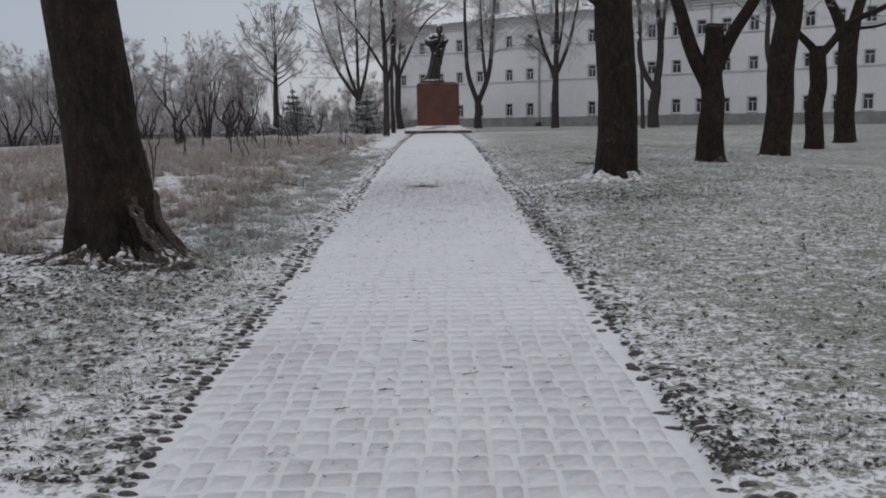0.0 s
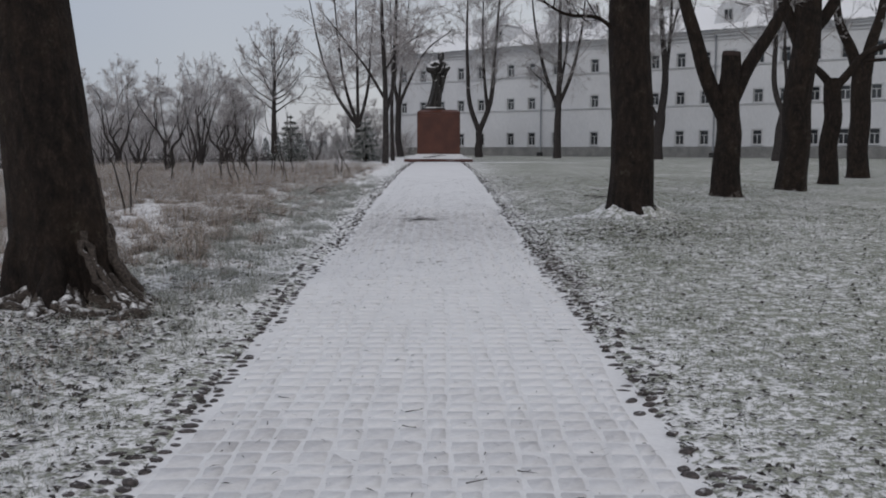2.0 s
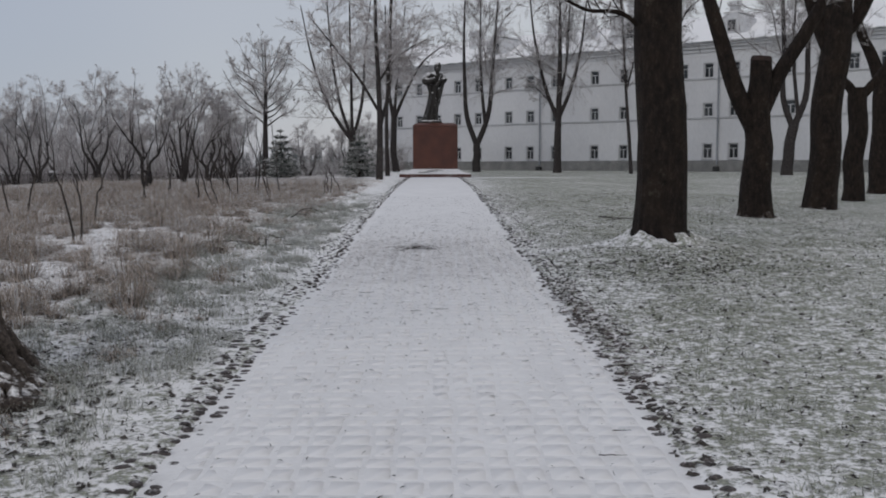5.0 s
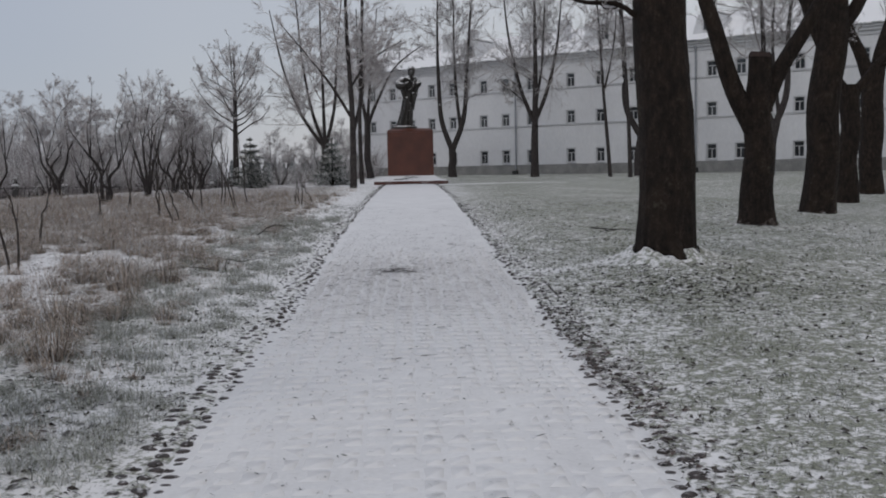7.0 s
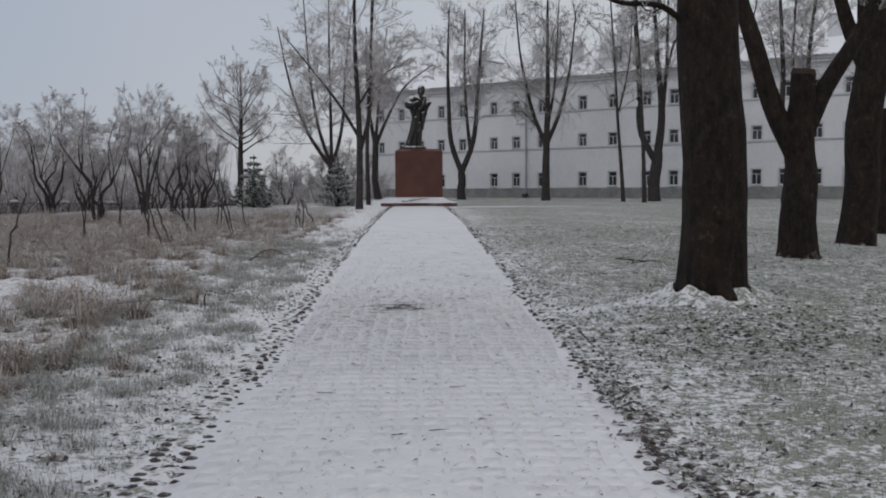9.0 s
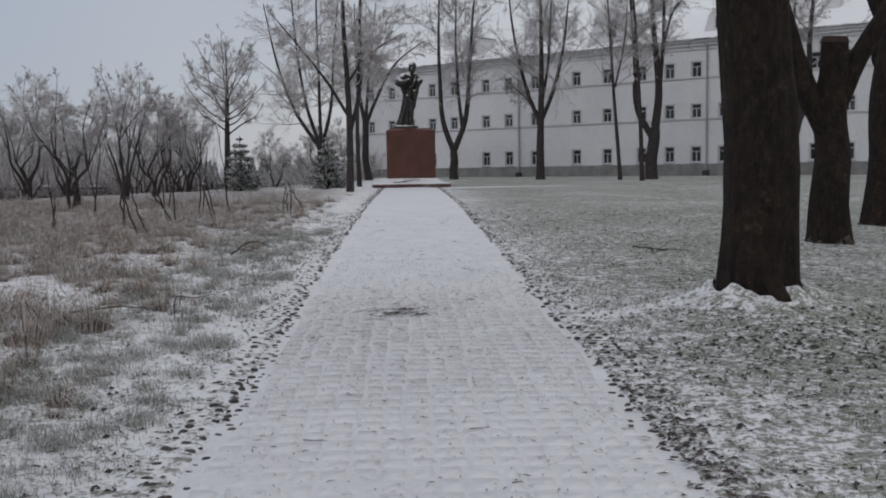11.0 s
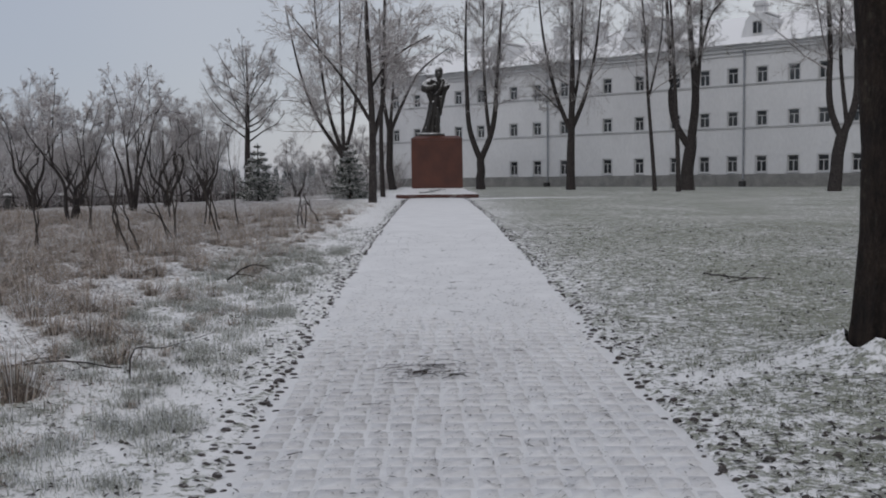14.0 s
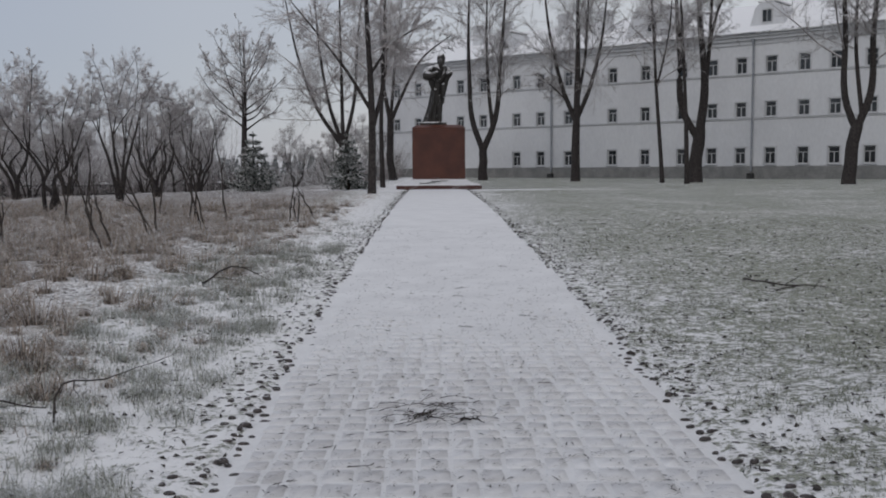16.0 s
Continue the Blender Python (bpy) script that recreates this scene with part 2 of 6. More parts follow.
def blade_material(name, dark, light):
    m, nt, p = material(name, 0.9, spec=0.15)
    geo = nt.nodes.new("ShaderNodeNewGeometry")
    patch = noise_node(nt, 0.7, 3, 0.6)
    rnd = calc(nt, "ADD", geo.outputs["Random Per Island"], calc(nt, "MULTIPLY", calc(nt, "SUBTRACT", patch, 0.5), 0.7), clamp=True)
    c = stops(nt, rnd, (0.0, dark), (0.7, light), (0.84, (0.5, 0.5, 0.5)), (1.0, (0.72, 0.73, 0.75)))
    nt.links.new(c, p.inputs["Base Color"])
    return m


def sett_material():
    """Grey setts under a thin skin of snow; the joints are filled with thicker snow."""
    m, nt, p = material("snow_dusted_sett", 0.85, spec=0.25)
    geo = nt.nodes.new("ShaderNodeNewGeometry")
    info = nt.nodes.new("ShaderNodeObjectInfo")
    mid = noise_node(nt, 1.1, 4, 0.6)
    fine = noise_node(nt, 26.0, 4, 0.7)
    rnd = calc(nt, "FRACT", calc(nt, "ADD", geo.outputs["Random Per Island"], info.outputs["Random"]))
    stone = mix(nt, rnd, (0.25, 0.226, 0.23), (0.40, 0.378, 0.385))
    f = calc(nt, "ADD", calc(nt, "MULTIPLY", fine, 0.55), calc(nt, "ADD", calc(nt, "MULTIPLY", mid, 0.6), calc(nt, "MULTIPLY", rnd, 0.12)))
    fac = calc(nt, "MULTIPLY", calc(nt, "SUBTRACT", f, 0.40), 2.6, clamp=True)
    xyz = nt.nodes.new("ShaderNodeSeparateXYZ")
    nt.links.new(geo.outputs["Position"], xyz.inputs[0])
    wave = calc(nt, "MULTIPLY", calc(nt, "COSINE", calc(nt, "MULTIPLY", calc(nt, "SUBTRACT", xyz.outputs[1], 2.7), 0.5)), -0.5)
    beyond = calc(nt, "MULTIPLY", calc(nt, "SUBTRACT", xyz.outputs[1], 17.5), 0.25, clamp=True)
    drift = calc(nt, "ADD", calc(nt, "ADD", wave, beyond), calc(nt, "MULTIPLY", noise_node(nt, 0.5, 3, 0.5), 1.0), clamp=True)
    fac = calc(nt, "ADD", calc(nt, "ADD", 0.47, calc(nt, "MULTIPLY", drift, 0.44)), calc(nt, "MULTIPLY", fac, 0.34), clamp=True)
    fac = calc(nt, "MINIMUM", fac, 0.87)
    nt.links.new(mix(nt, fac, stone, SNOW), p.inputs["Base Color"])
    bump(nt, p, fine, 0.35, 0.01)
    return m


def bark_material():
    """Wet, nearly black bark: coarse plates, brown blotches and faint lichen."""
    m, nt, p = material("bark_dark", 0.9, spec=0.2)
    plates = noise_node(nt, 13.0, 5, 0.7, (1, 1, 0.42))
    blotch = noise_node(nt, 2.6, 4, 0.65, (1, 1, 0.7))
    grain = noise_node(nt, 48.0, 4, 0.7, (1, 1, 0.6))
    lichen = noise_node(nt, 9.0, 5, 0.75)
    mixed = calc(nt, "ADD", calc(nt, "MULTIPLY", plates, 0.6), calc(nt, "MULTIPLY", grain, 0.4))
    base = stops(nt, mixed, (0.36, (0.007, 0.0055, 0.005)), (0.52, (0.022, 0.016, 0.013)), (0.68, (0.058, 0.041, 0.032)))
    warm = mix(nt, calc(nt, "MULTIPLY", calc(nt, "SUBTRACT", blotch, 0.47), 5.0, clamp=True), base, (0.050, 0.033, 0.022), "MIX")
    base = mix(nt, 0.35, base, warm)
    grown = calc(nt, "MULTIPLY", calc(nt, "SUBTRACT", calc(nt, "ADD", calc(nt, "MULTIPLY", lichen, 0.7), calc(nt, "MULTIPLY", blotch, 0.4)), 0.63), 9.0, clamp=True)
    nt.links.new(mix(nt, calc(nt, "MULTIPLY", grown, 0.55), base, (0.105, 0.092, 0.070)), p.inputs["Base Color"])
    bump(nt, p, calc(nt, "ADD", plates, calc(nt, "MULTIPLY", grain, 0.5)), 1.0, 0.05)
    return m


M_TURF = turf_material()
M_SETT = sett_material()
M_BED = two_tone("joint_snow", (0.72, 0.71, 0.71), (0.84, 0.83, 0.828), 2.0, 30.0, 0.9, strength=0.3)
M_COBBLE = snowy("edge_cobble", (0.032, 0.028, 0.027), (0.115, 0.095, 0.09), 0.14, 22.0, 40.0, 0.6)
M_BARK = bark_material()
M_BARK_FAR = snowy("bark_grey", (0.019, 0.016, 0.016), (0.068, 0.058, 0.055), 0.03, 3.0, 14.0, 0.95)
M_TWIG = snowy("frosted_twig", (0.165, 0.146, 0.143), (0.39, 0.358, 0.353), 0.37, 2.0, 9.0, 0.9)
M_HOAR = snowy("hoar_twig", (0.27, 0.24, 0.235), (0.52, 0.478, 0.472), 0.38, 2.0, 9.0, 0.9)
M_WILLOW = snowy("willow_twig", (0.22, 0.195, 0.194), (0.47, 0.432, 0.43), 0.36, 2.0, 9.0, 0.9)
M_CUT = two_tone("cut_wood", (0.022, 0.015, 0.013), (0.055, 0.034, 0.028), 5.0, 60.0)
M_ROOT = snowy("snowed_root", (0.03, 0.024, 0.02), (0.10, 0.08, 0.068), 0.24, 9.0, 40.0, 0.9)
M_NEEDLE = snowy("snowed_needles", (0.018, 0.026, 0.022), (0.055, 0.07, 0.058), 0.40, 4.0, 30.0, 0.9)
M_SCRUB = snowy("scrub_twig", (0.10, 0.086, 0.082), (0.26, 0.232, 0.225), 0.22, 2.0, 9.0, 0.9)
M_FAR = snowy("far_wood", (0.08, 0.09, 0.095), (0.19, 0.20, 0.20), 0.2, 0.5, 4.0, 0.95)
M_GRANITE = two_tone("red_granite", (0.056, 0.0165, 0.0095), (0.104, 0.032, 0.018), 1.3, 180.0, 0.34, spec=0.5, strength=0.08)
M_STEP = snowy("snowed_granite_step", (0.06, 0.025, 0.02), (0.13, 0.06, 0.05), 0.46, 2.0, 60.0, 0.7)
M_BRONZE = snowy("snow_caught_bronze", (0.014, 0.012, 0.011), (0.045, 0.040, 0.036), 0.35, 5.0, 40.0, 0.5, world_space=True)
M_WALL = two_tone("white_limewash", (0.545, 0.545, 0.56), (0.65, 0.65, 0.66), 0.25, 6.0, 0.9, strength=0.1, stretch=(1, 1, 0.5))
M_CORNICE = two_tone("cornice_plaster", (0.46, 0.46, 0.475), (0.58, 0.58, 0.59), 0.6, 9.0, 0.9)
M_BASE = two_tone("grey_base_stone", (0.15, 0.15, 0.148), (0.27, 0.265, 0.255), 1.2, 12.0, 0.9)
M_ROOF = snowy("snowed_roof_metal", (0.16, 0.17, 0.18), (0.25, 0.26, 0.27), 0.55, 0.8, 8.0, 0.6)
M_FRAME = two_tone("white_window_paint", (0.40, 0.40, 0.40), (0.56, 0.56, 0.56), 2.0, 20.0, 0.6)
M_PIPE = two_tone("drainpipe_zinc", (0.24, 0.25, 0.27), (0.36, 0.37, 0.39), 3.0, 30.0, 0.5, 0.4)
M_POST = snowy("fence_stone", (0.06, 0.058, 0.055), (0.16, 0.155, 0.15), 0.28, 4.0, 30.0, 0.9)
M_RAIL = two_tone("fence_iron", (0.02, 0.02, 0.022), (0.06, 0.058, 0.055), 4.0, 40.0, 0.7)
M_LAWN_BLADE = blade_material("lawn_blade", (0.085, 0.092, 0.062), (0.34, 0.355, 0.275))
M_VERGE_BLADE = blade_material("verge_blade", (0.16, 0.162, 0.135), (0.47, 0.48, 0.43))
M_DRY_BLADE = blade_material("dry_blade", (0.095, 0.075, 0.063), (0.56, 0.475, 0.405))
M_REED = blade_material("reed_blade", (0.24, 0.185, 0.15), (0.56, 0.46, 0.39))
M_LEAF = two_tone("dead_leaf", (0.026, 0.023, 0.021), (0.09, 0.078, 0.07), 8.0, 60.0)
M_MATTED = snowy("matted_leaf", (0.045, 0.032, 0.028), (0.15, 0.11, 0.095), 0.2, 14.0, 50.0, 0.8)
# brown dead grass with the shade of the tussock cores put into it
M_TUSSOCK_FOOT = snowy("shaded_dead_grass", (0.045, 0.036, 0.03), (0.18, 0.145, 0.12), 0.12, 6.0, 45.0, 0.95, distance=0.03)
M_STICK = two_tone("bare_stick", (0.022, 0.018, 0.016), (0.075, 0.062, 0.055), 6.0, 60.0)


def glass_material():
    m, nt, p = material("dark_pane", 0.06, spec=0.6)
    n = noise_node(nt, 0.6, 2)
    nt.links.new(stops(nt, n, (0.35, (0.018, 0.02, 0.023)), (0.7, (0.05, 0.053, 0.058))), p.inputs["Base Color"])
    return m


M_GLASS = glass_material()

# ---------------------------------------------------------------- ground
def axis(fine_from, fine_to, step, far_from, far_to):
    mid = list(np.arange(fine_from, fine_to + 1e-6, step))
    lo, hi, s = [fine_from], [fine_to], step
    while lo[-1] > far_from:
        s *= 1.22
        lo.append(max(lo[-1] - s, far_from))
    s = step
    while hi[-1] < far_to:
        s *= 1.22
        hi.append(min(hi[-1] + s, far_to))
    return np.array(lo[:0:-1] + mid + hi[1:])


def build_ground():
    xs, ys = axis(-9, 9, 0.2, -2500, 2500), axis(-5, 36, 0.28, -400, 4000)
    gx, gy = np.meshgrid(xs, ys)
    z = ground_z(gy) + relief(gx, gy) * np.where(gx < 0, np.clip((gx + 160) / 60, 0, 1), np.clip((60 - gx) / 30, 0, 1))
    on_path = (np.abs(gx) < 1.3) & (gy < 58)
    z = np.where(on_path, z - 0.06, z)
    z = np.where(gy > 400, z - (gy - 400) * 0.004, z)
    n, k = gx.shape
    i = np.arange(n * k).reshape(n, k)
    faces = np.stack([i[:-1, :-1], i[:-1, 1:], i[1:, 1:], i[1:, :-1]], -1).reshape(-1, 4)
    ob = array_part("ground", np.stack([gx, gy, z], -1).reshape(-1, 3), faces, M_TURF, None)
    return tagged(ob, "rough turf thinly covered with snow, brown meadow and grey-green lawn", "ground", kind="structure")


GROUND = build_ground()

HALF = 1.232


def path_edge(y, side):
    return side * (HALF + 0.03 * np.sin(y * 0.9 + side) + 0.02 * np.sin(y * 2.3))


def build_path():
    ys = np.arange(-4.0, 56.4, 0.14)
    xs = np.linspace(-1.36, 1.36, 27)
    gx, gy = np.meshgrid(xs, ys)
    rough = np.sin(gx * 2.3 + 1.4 * np.sin(gy * 1.1)) * np.sin(gy * 1.7 + gx) + 0.6 * np.sin(gx * 5.1 - gy * 2.9) * np.sin(gy * 4.3)
    drift = 0.5 - 0.5 * np.cos((gy - 2.7) * 0.5) + np.clip((gy - 17.5) * 0.2, 0, 1.2) + 0.16 * rough
    z = ground_z(gy) + 0.003 + 0.0057 * np.clip((drift - 0.40) * 1.8, 0, 1) + 0.010 * np.clip((gy - 18) / 6 + 0.12 * rough, 0, 1) - 0.02 * (np.abs(gx) / 1.36) ** 4 + 0.001 * np.sin(gx * 3 + gy * 2)
    n, k = gx.shape
    i = np.arange(n * k).reshape(n, k)
    faces = np.stack([i[:-1, :-1], i[:-1, 1:], i[1:, 1:], i[1:, :-1]], -1).reshape(-1, 4)
    ob = array_part("path", np.stack([gx, gy, z], -1).reshape(-1, 3), faces, M_BED, None)
    return tagged(ob, "straight path of small grey setts under a thin skin of snow", "path", kind="structure")


PATH_OB = build_path()


# ---------------------------------------------------------------- branching wood
def norm(v):
    return v / np.maximum(np.linalg.norm(v, axis=-1, keepdims=True), 1e-9)


def tubes(lines, radii, sides):
    """Vertices and quads of tapered tubes round many polylines at once. lines: (N, S, 3), radii: (N, S)."""
    n, s, _ = lines.shape
    tan = norm(np.gradient(lines, axis=1))
    ref = np.where(np.abs(tan[:, :1, 2:3]) > 0.9, np.array([1.0, 0, 0]), np.array([0, 0, 1.0]))
    a = norm(np.cross(tan, np.broadcast_to(ref, tan.shape)))
    b = np.cross(tan, a)
    ang = np.linspace(0, 2 * np.pi, sides, endpoint=False)
    ring = lines[:, :, None] + radii[:, :, None, None] * (a[:, :, None] * np.cos(ang)[:, None] + b[:, :, None] * np.sin(ang)[:, None])
    idx = np.arange(n * s * sides).reshape(n, s, sides)
    nxt = np.roll(idx, -1, axis=2)
    quads = np.stack([idx[:, :-1], nxt[:, :-1], nxt[:, 1:], idx[:, 1:]], -1).reshape(-1, 4)
    return ring.reshape(-1, 3), quads


def spikes(lines, radii):
    """Straight three-sided twigs that run to a point: far cheaper than tubes. lines: (N, 2, 3)."""
    n = len(lines)
    v, _ = tubes(lines, radii, 3)
    v = v.reshape(n, 2, 3, 3)
    verts = np.concatenate([v[:, 0], v[:, 1].mean(1, keepdims=True)], 1).reshape(-1, 3)
    tris = np.array([[0, 1, 3], [1, 2, 3], [2, 0, 3]])
    return verts, (np.arange(n)[:, None, None] * 4 + tris).reshape(-1, 3)


def join(pieces):
    if len({f.shape[1] for _, f in pieces}) > 1:
        pieces = [(v, f if f.shape[1] == 3 else np.concatenate([f[:, [0, 1, 2]], f[:, [0, 2, 3]]])) for v, f in pieces]
    verts, faces, k = [], [], 0
    for v, f in pieces:
        verts.append(v)
        faces.append(f + k)
        k += len(v)
    return np.concatenate(verts), np.concatenate(faces)


def resample(points, count):
    """A smooth polyline through the points."""
    p = np.array(points, float)
    t = np.concatenate([[0], np.cumsum(np.linalg.norm(np.diff(p, axis=0), axis=1))])
    m = np.gradient(p, t, axis=0)
    out = []
    for u in np.linspace(0, t[-1], count):
        i = min(max(np.searchsorted(t, u) - 1, 0), len(t) - 2)
        h = t[i + 1] - t[i]
        s = (u - t[i]) / h
        out.append((2 * s**3 - 3 * s**2 + 1) * p[i] + (s**3 - 2 * s**2 + s) * h * m[i] + (-2 * s**3 + 3 * s**2) * p[i + 1] + (s**3 - s**2) * h * m[i + 1])
    return np.array(out)


def sprout(r, lines, radii, per, t0, t1, length, angle, segs, rise, wob, thick, tip):
    """Side shoots on many parent polylines at once."""
    n, s, _ = lines.shape
    who = np.repeat(np.arange(n), per)
    k = len(who)
    t = r.uniform(t0, t1, k)
    pos = t * (s - 1)
    i = np.minimum(pos.astype(int), s - 2)
    f = (pos - i)[:, None]
    p = lines[who, i] * (1 - f) + lines[who, i + 1] * f
    pr = radii[who, i] * (1 - f[:, 0]) + radii[who, i + 1] * f[:, 0]
    tan = norm(lines[who, i + 1] - lines[who, i])
    side = norm(np.cross(tan, r.normal(size=(k, 3))))
    a = np.radians(r.normal(angle, 12, k))[:, None]
    d = norm(np.cos(a) * tan + np.sin(a) * side)
    full = np.linalg.norm(np.diff(lines, axis=1), axis=2).sum(1)[who]
    ln = full * length * r.uniform(0.55, 1.25, k) * (1.15 - 0.75 * t)
    pts = [p]
    for _ in range(segs):
        d = norm(d + np.array([0, 0, rise]) + r.normal(0, wob, (k, 3)))
        p = p + d * (ln / segs)[:, None]
        pts.append(p)
    r0 = np.maximum(np.minimum(pr * 0.72, thick * ln), tip)
    rad = r0[:, None] * np.linspace(1, 0.3, segs + 1)
    return np.stack(pts, 1), np.maximum(rad, tip)


def wooden(name, place, limbs, seed, label, category="tree", group="", crown=(9, 7, 6), reach=(0.42, 0.45, 0.45), start=0.35, tip=0.008,
           rise=0.12, bark=None, twig=None, angles=(44, 42, 40), sides=10, gap=0.0, limb_start=None, taller=1.0, size=1.0, flare=0.16, thick=0.0095):
    """A bare tree: limbs are ((points), radius at the foot, radius at the end, whether it carries shoots)."""
    r = np.random.default_rng(seed)
    x, y = place
    thing = empty(name, pose(x, y, gz(x, y) - 0.04), label, category, group)
    solid, bear_l, bear_r = [], [], []
    for li, (pts, r0, r1, bears) in enumerate(limbs):
        r0, r1 = r0 * size, r1 * size
        pts = [(px * size, py * size, pz * size if pz < 5 else 5 + (pz - 5) * taller) for px, py, pz in pts]
        line = resample(pts, 22)
        u = np.linspace(0, 1, 22)[:, None]
        line += (0.10 * r1 + 0.012) * np.sin(u * r.uniform(5, 14, 3) + r.uniform(0, 6, 3)) * np.sin(np.pi * u) * [1, 1, 0]
        rad = np.linspace(r0, r1, 22)
        if li == 0:
            h = line[:, 2]
            rad = rad * (1 + flare * np.exp(-np.clip(h, 0, None) / 0.25))
        v, f = tubes(line[None], rad[None], sides)
        # knots and flutes of the bark
        k = v.reshape(22, sides, 3)
        w = 1 + 0.05 * np.sin(np.arange(sides) * 2.4 + seed)[None, :, None] * np.exp(-np.linspace(0, 3, 22))[:, None, None] + r.normal(0, 0.012, (22, sides, 1))
        v = (line[:, None] + (k - line[:, None]) * w).reshape(-1, 3)
        solid.append((v, f))
        if bears:
            t_from = start if limb_start is None else limb_start[li]
            a = int(t_from * 21)
            bear_l.append(resample(line[a:], 12))
            bear_r.append(np.linspace(rad[a], rad[-1], 12))
    lines, radii = np.array(bear_l), np.array(bear_r)
    l1, q1 = sprout(r, lines, radii, crown[0], gap, 1.0, reach[0], angles[0], 7, rise, 0.10, thick, tip * 1.4)
    l2, q2 = sprout(r, l1, q1, crown[1], 0.12, 1.0, reach[1], angles[1], 2 if category == "willow" else 3, rise * 0.5, 0.14, 0.007, tip)
    l3, q3 = sprout(r, l2, q2, (2 if category == "willow" else 4) * crown[2], 0.05, 1.0, reach[2], angles[2], 1, 0.02, 0.10, 0.007, tip * 0.85)
    if category == "willow":
        fine = [spikes(l2[:, [0, -1]], q2[:, [0, -1]]), spikes(l3, q3)]
    else:
        fine = [tubes(l2, q2, 3), spikes(l3, q3)]
    (fine if bark is M_BARK_FAR else solid).append(tubes(l1, q1, 4))
    v, f = join(solid)
    array_part("trunk", v, f, bark or M_BARK, thing)
    v, f = join(fine)
    array_part("crown", v, f, twig or M_TWIG, thing, "bare twigs furred with frost", smooth=False)
    return thing


# ---------------------------------------------------------------- large trees by the path
def crown_limbs(x, y, z, r0, spread, up, count, seed):
    """Ascending limbs that leave a trunk at one height."""
    r = np.random.default_rng(int(seed * 10))
    out = []
    for i in range(count):
        a = 2 * math.pi * (i + r.uniform(-0.25, 0.25)) / count + seed
        s, h = spread * r.uniform(0.7, 1.15), up * r.uniform(0.8, 1.15)
        dx, dy = math.cos(a) * s, math.sin(a) * s
        out.append((((x, y, z), (x + dx * 0.4, y + dy * 0.4, z + h * 0.35), (x + dx * 0.75, y + dy * 0.75, z + h * 0.7), (x + dx, y + dy, z + h)), r0, 0.03, True))
    return out


def snow_skirt(tree, r0, r1, seed):
    """Snow blown against the foot of a trunk: an uneven ring that thins out over the turf."""
    g = np.random.default_rng(seed)
    n = 40
    a = np.linspace(0, 2 * np.pi, n, endpoint=False)
    lobe = 1 + 0.16 * np.sin(3 * a + 1) + 0.12 * np.sin(7 * a + 2.2) + g.normal(0, 0.04, n)
    rings = []
    for t, z in ((0.0, 0.095), (0.12, 0.08), (0.3, 0.04), (0.6, 0.0), (1.0, -0.08)):
        q = r0 + (r1 - r0) * t * lobe
        rings.append(np.stack([np.cos(a) * q, np.sin(a) * q, z + (0.05 * np.sin(5 * a + 1) + g.normal(0, 0.012, n)) * (1 - t)], -1))
    i = np.arange(5 * n).reshape(5, n)
    j = np.roll(i, -1, axis=1)
    array_part("snow_skirt", np.concatenate(rings), np.stack([i[:-1], j[:-1], j[1:], i[1:]], -1).reshape(-1, 4), M_TURF, tree, "blown snow against the trunk's foot")


def roots(tree, count, r, spread, seed, low=0.0):
    """Snow-caught roots that run out from the foot of a trunk."""
    g = np.random.default_rng(seed)
    for i in range(count):
        a = 2 * math.pi * (i + g.uniform(-0.3, 0.3)) / count
        d = np.array([math.cos(a), math.sin(a)])
        ln = spread * g.uniform(0.6, 1.15)
        pts = [(*(d * r * 0.45), 0.30 + low), (*(d * r * 0.9), 0.10 + low), (*(d * (r + ln * 0.45)), 0.01 + low), (*(d * (r + ln) + g.normal(0, 0.1, 2)), -0.06 + low)]
        line = resample(pts, 9)
        line[2:] += g.normal(0, 0.015, (7, 3))
        v, f = tubes(line[None], np.linspace(r * 0.30, 0.03, 9)[None], 7)
        array_part("root", v, f, M_ROOT, tree)


T = wooden("linden_tree", (-3.36, 8.1), [
    (((0, 0, -0.15), (-0.10, 0, 1.2), (-0.25, 0, 2.7), (-0.5, 0.1, 6), (-0.55, 0.1, 8)), 0.40, 0.30, False),
    (((0.36, -0.12, -0.15), (0.27, -0.10, 0.7), (0.14, -0.05, 1.7), (0.0, 0, 2.6)), 0.22, 0.10, False),
    (((0.50, -0.22, -0.15), (0.44, -0.20, 0.15), (0.34, -0.16, 0.45), (0.2, -0.1, 0.9)), 0.16, 0.06, False),
    (((0.1, -0.46, -0.15), (0.08, -0.40, 0.2), (0.02, -0.28, 0.7)), 0.17, 0.07, False),
    (((-0.34, -0.3, -0.15), (-0.3, -0.26, 0.3), (-0.22, -0.15, 0.9)), 0.18, 0.08, False)]
    + crown_limbs(-0.53, 0.1, 6.8, 0.17, 3.2, 5, 5, 3), 11, "thick dark-barked tree leaning beside the path, snow on its roots", crown=(8, 6, 4), sides=18, start=0.2, flare=0.3)
roots(T, 11, 0.46, 0.50, 4)
roots(T, 9, 0.42, 0.62, 5, 0.04)
roots(T, 13, 0.50, 1.25, 6, -0.10)
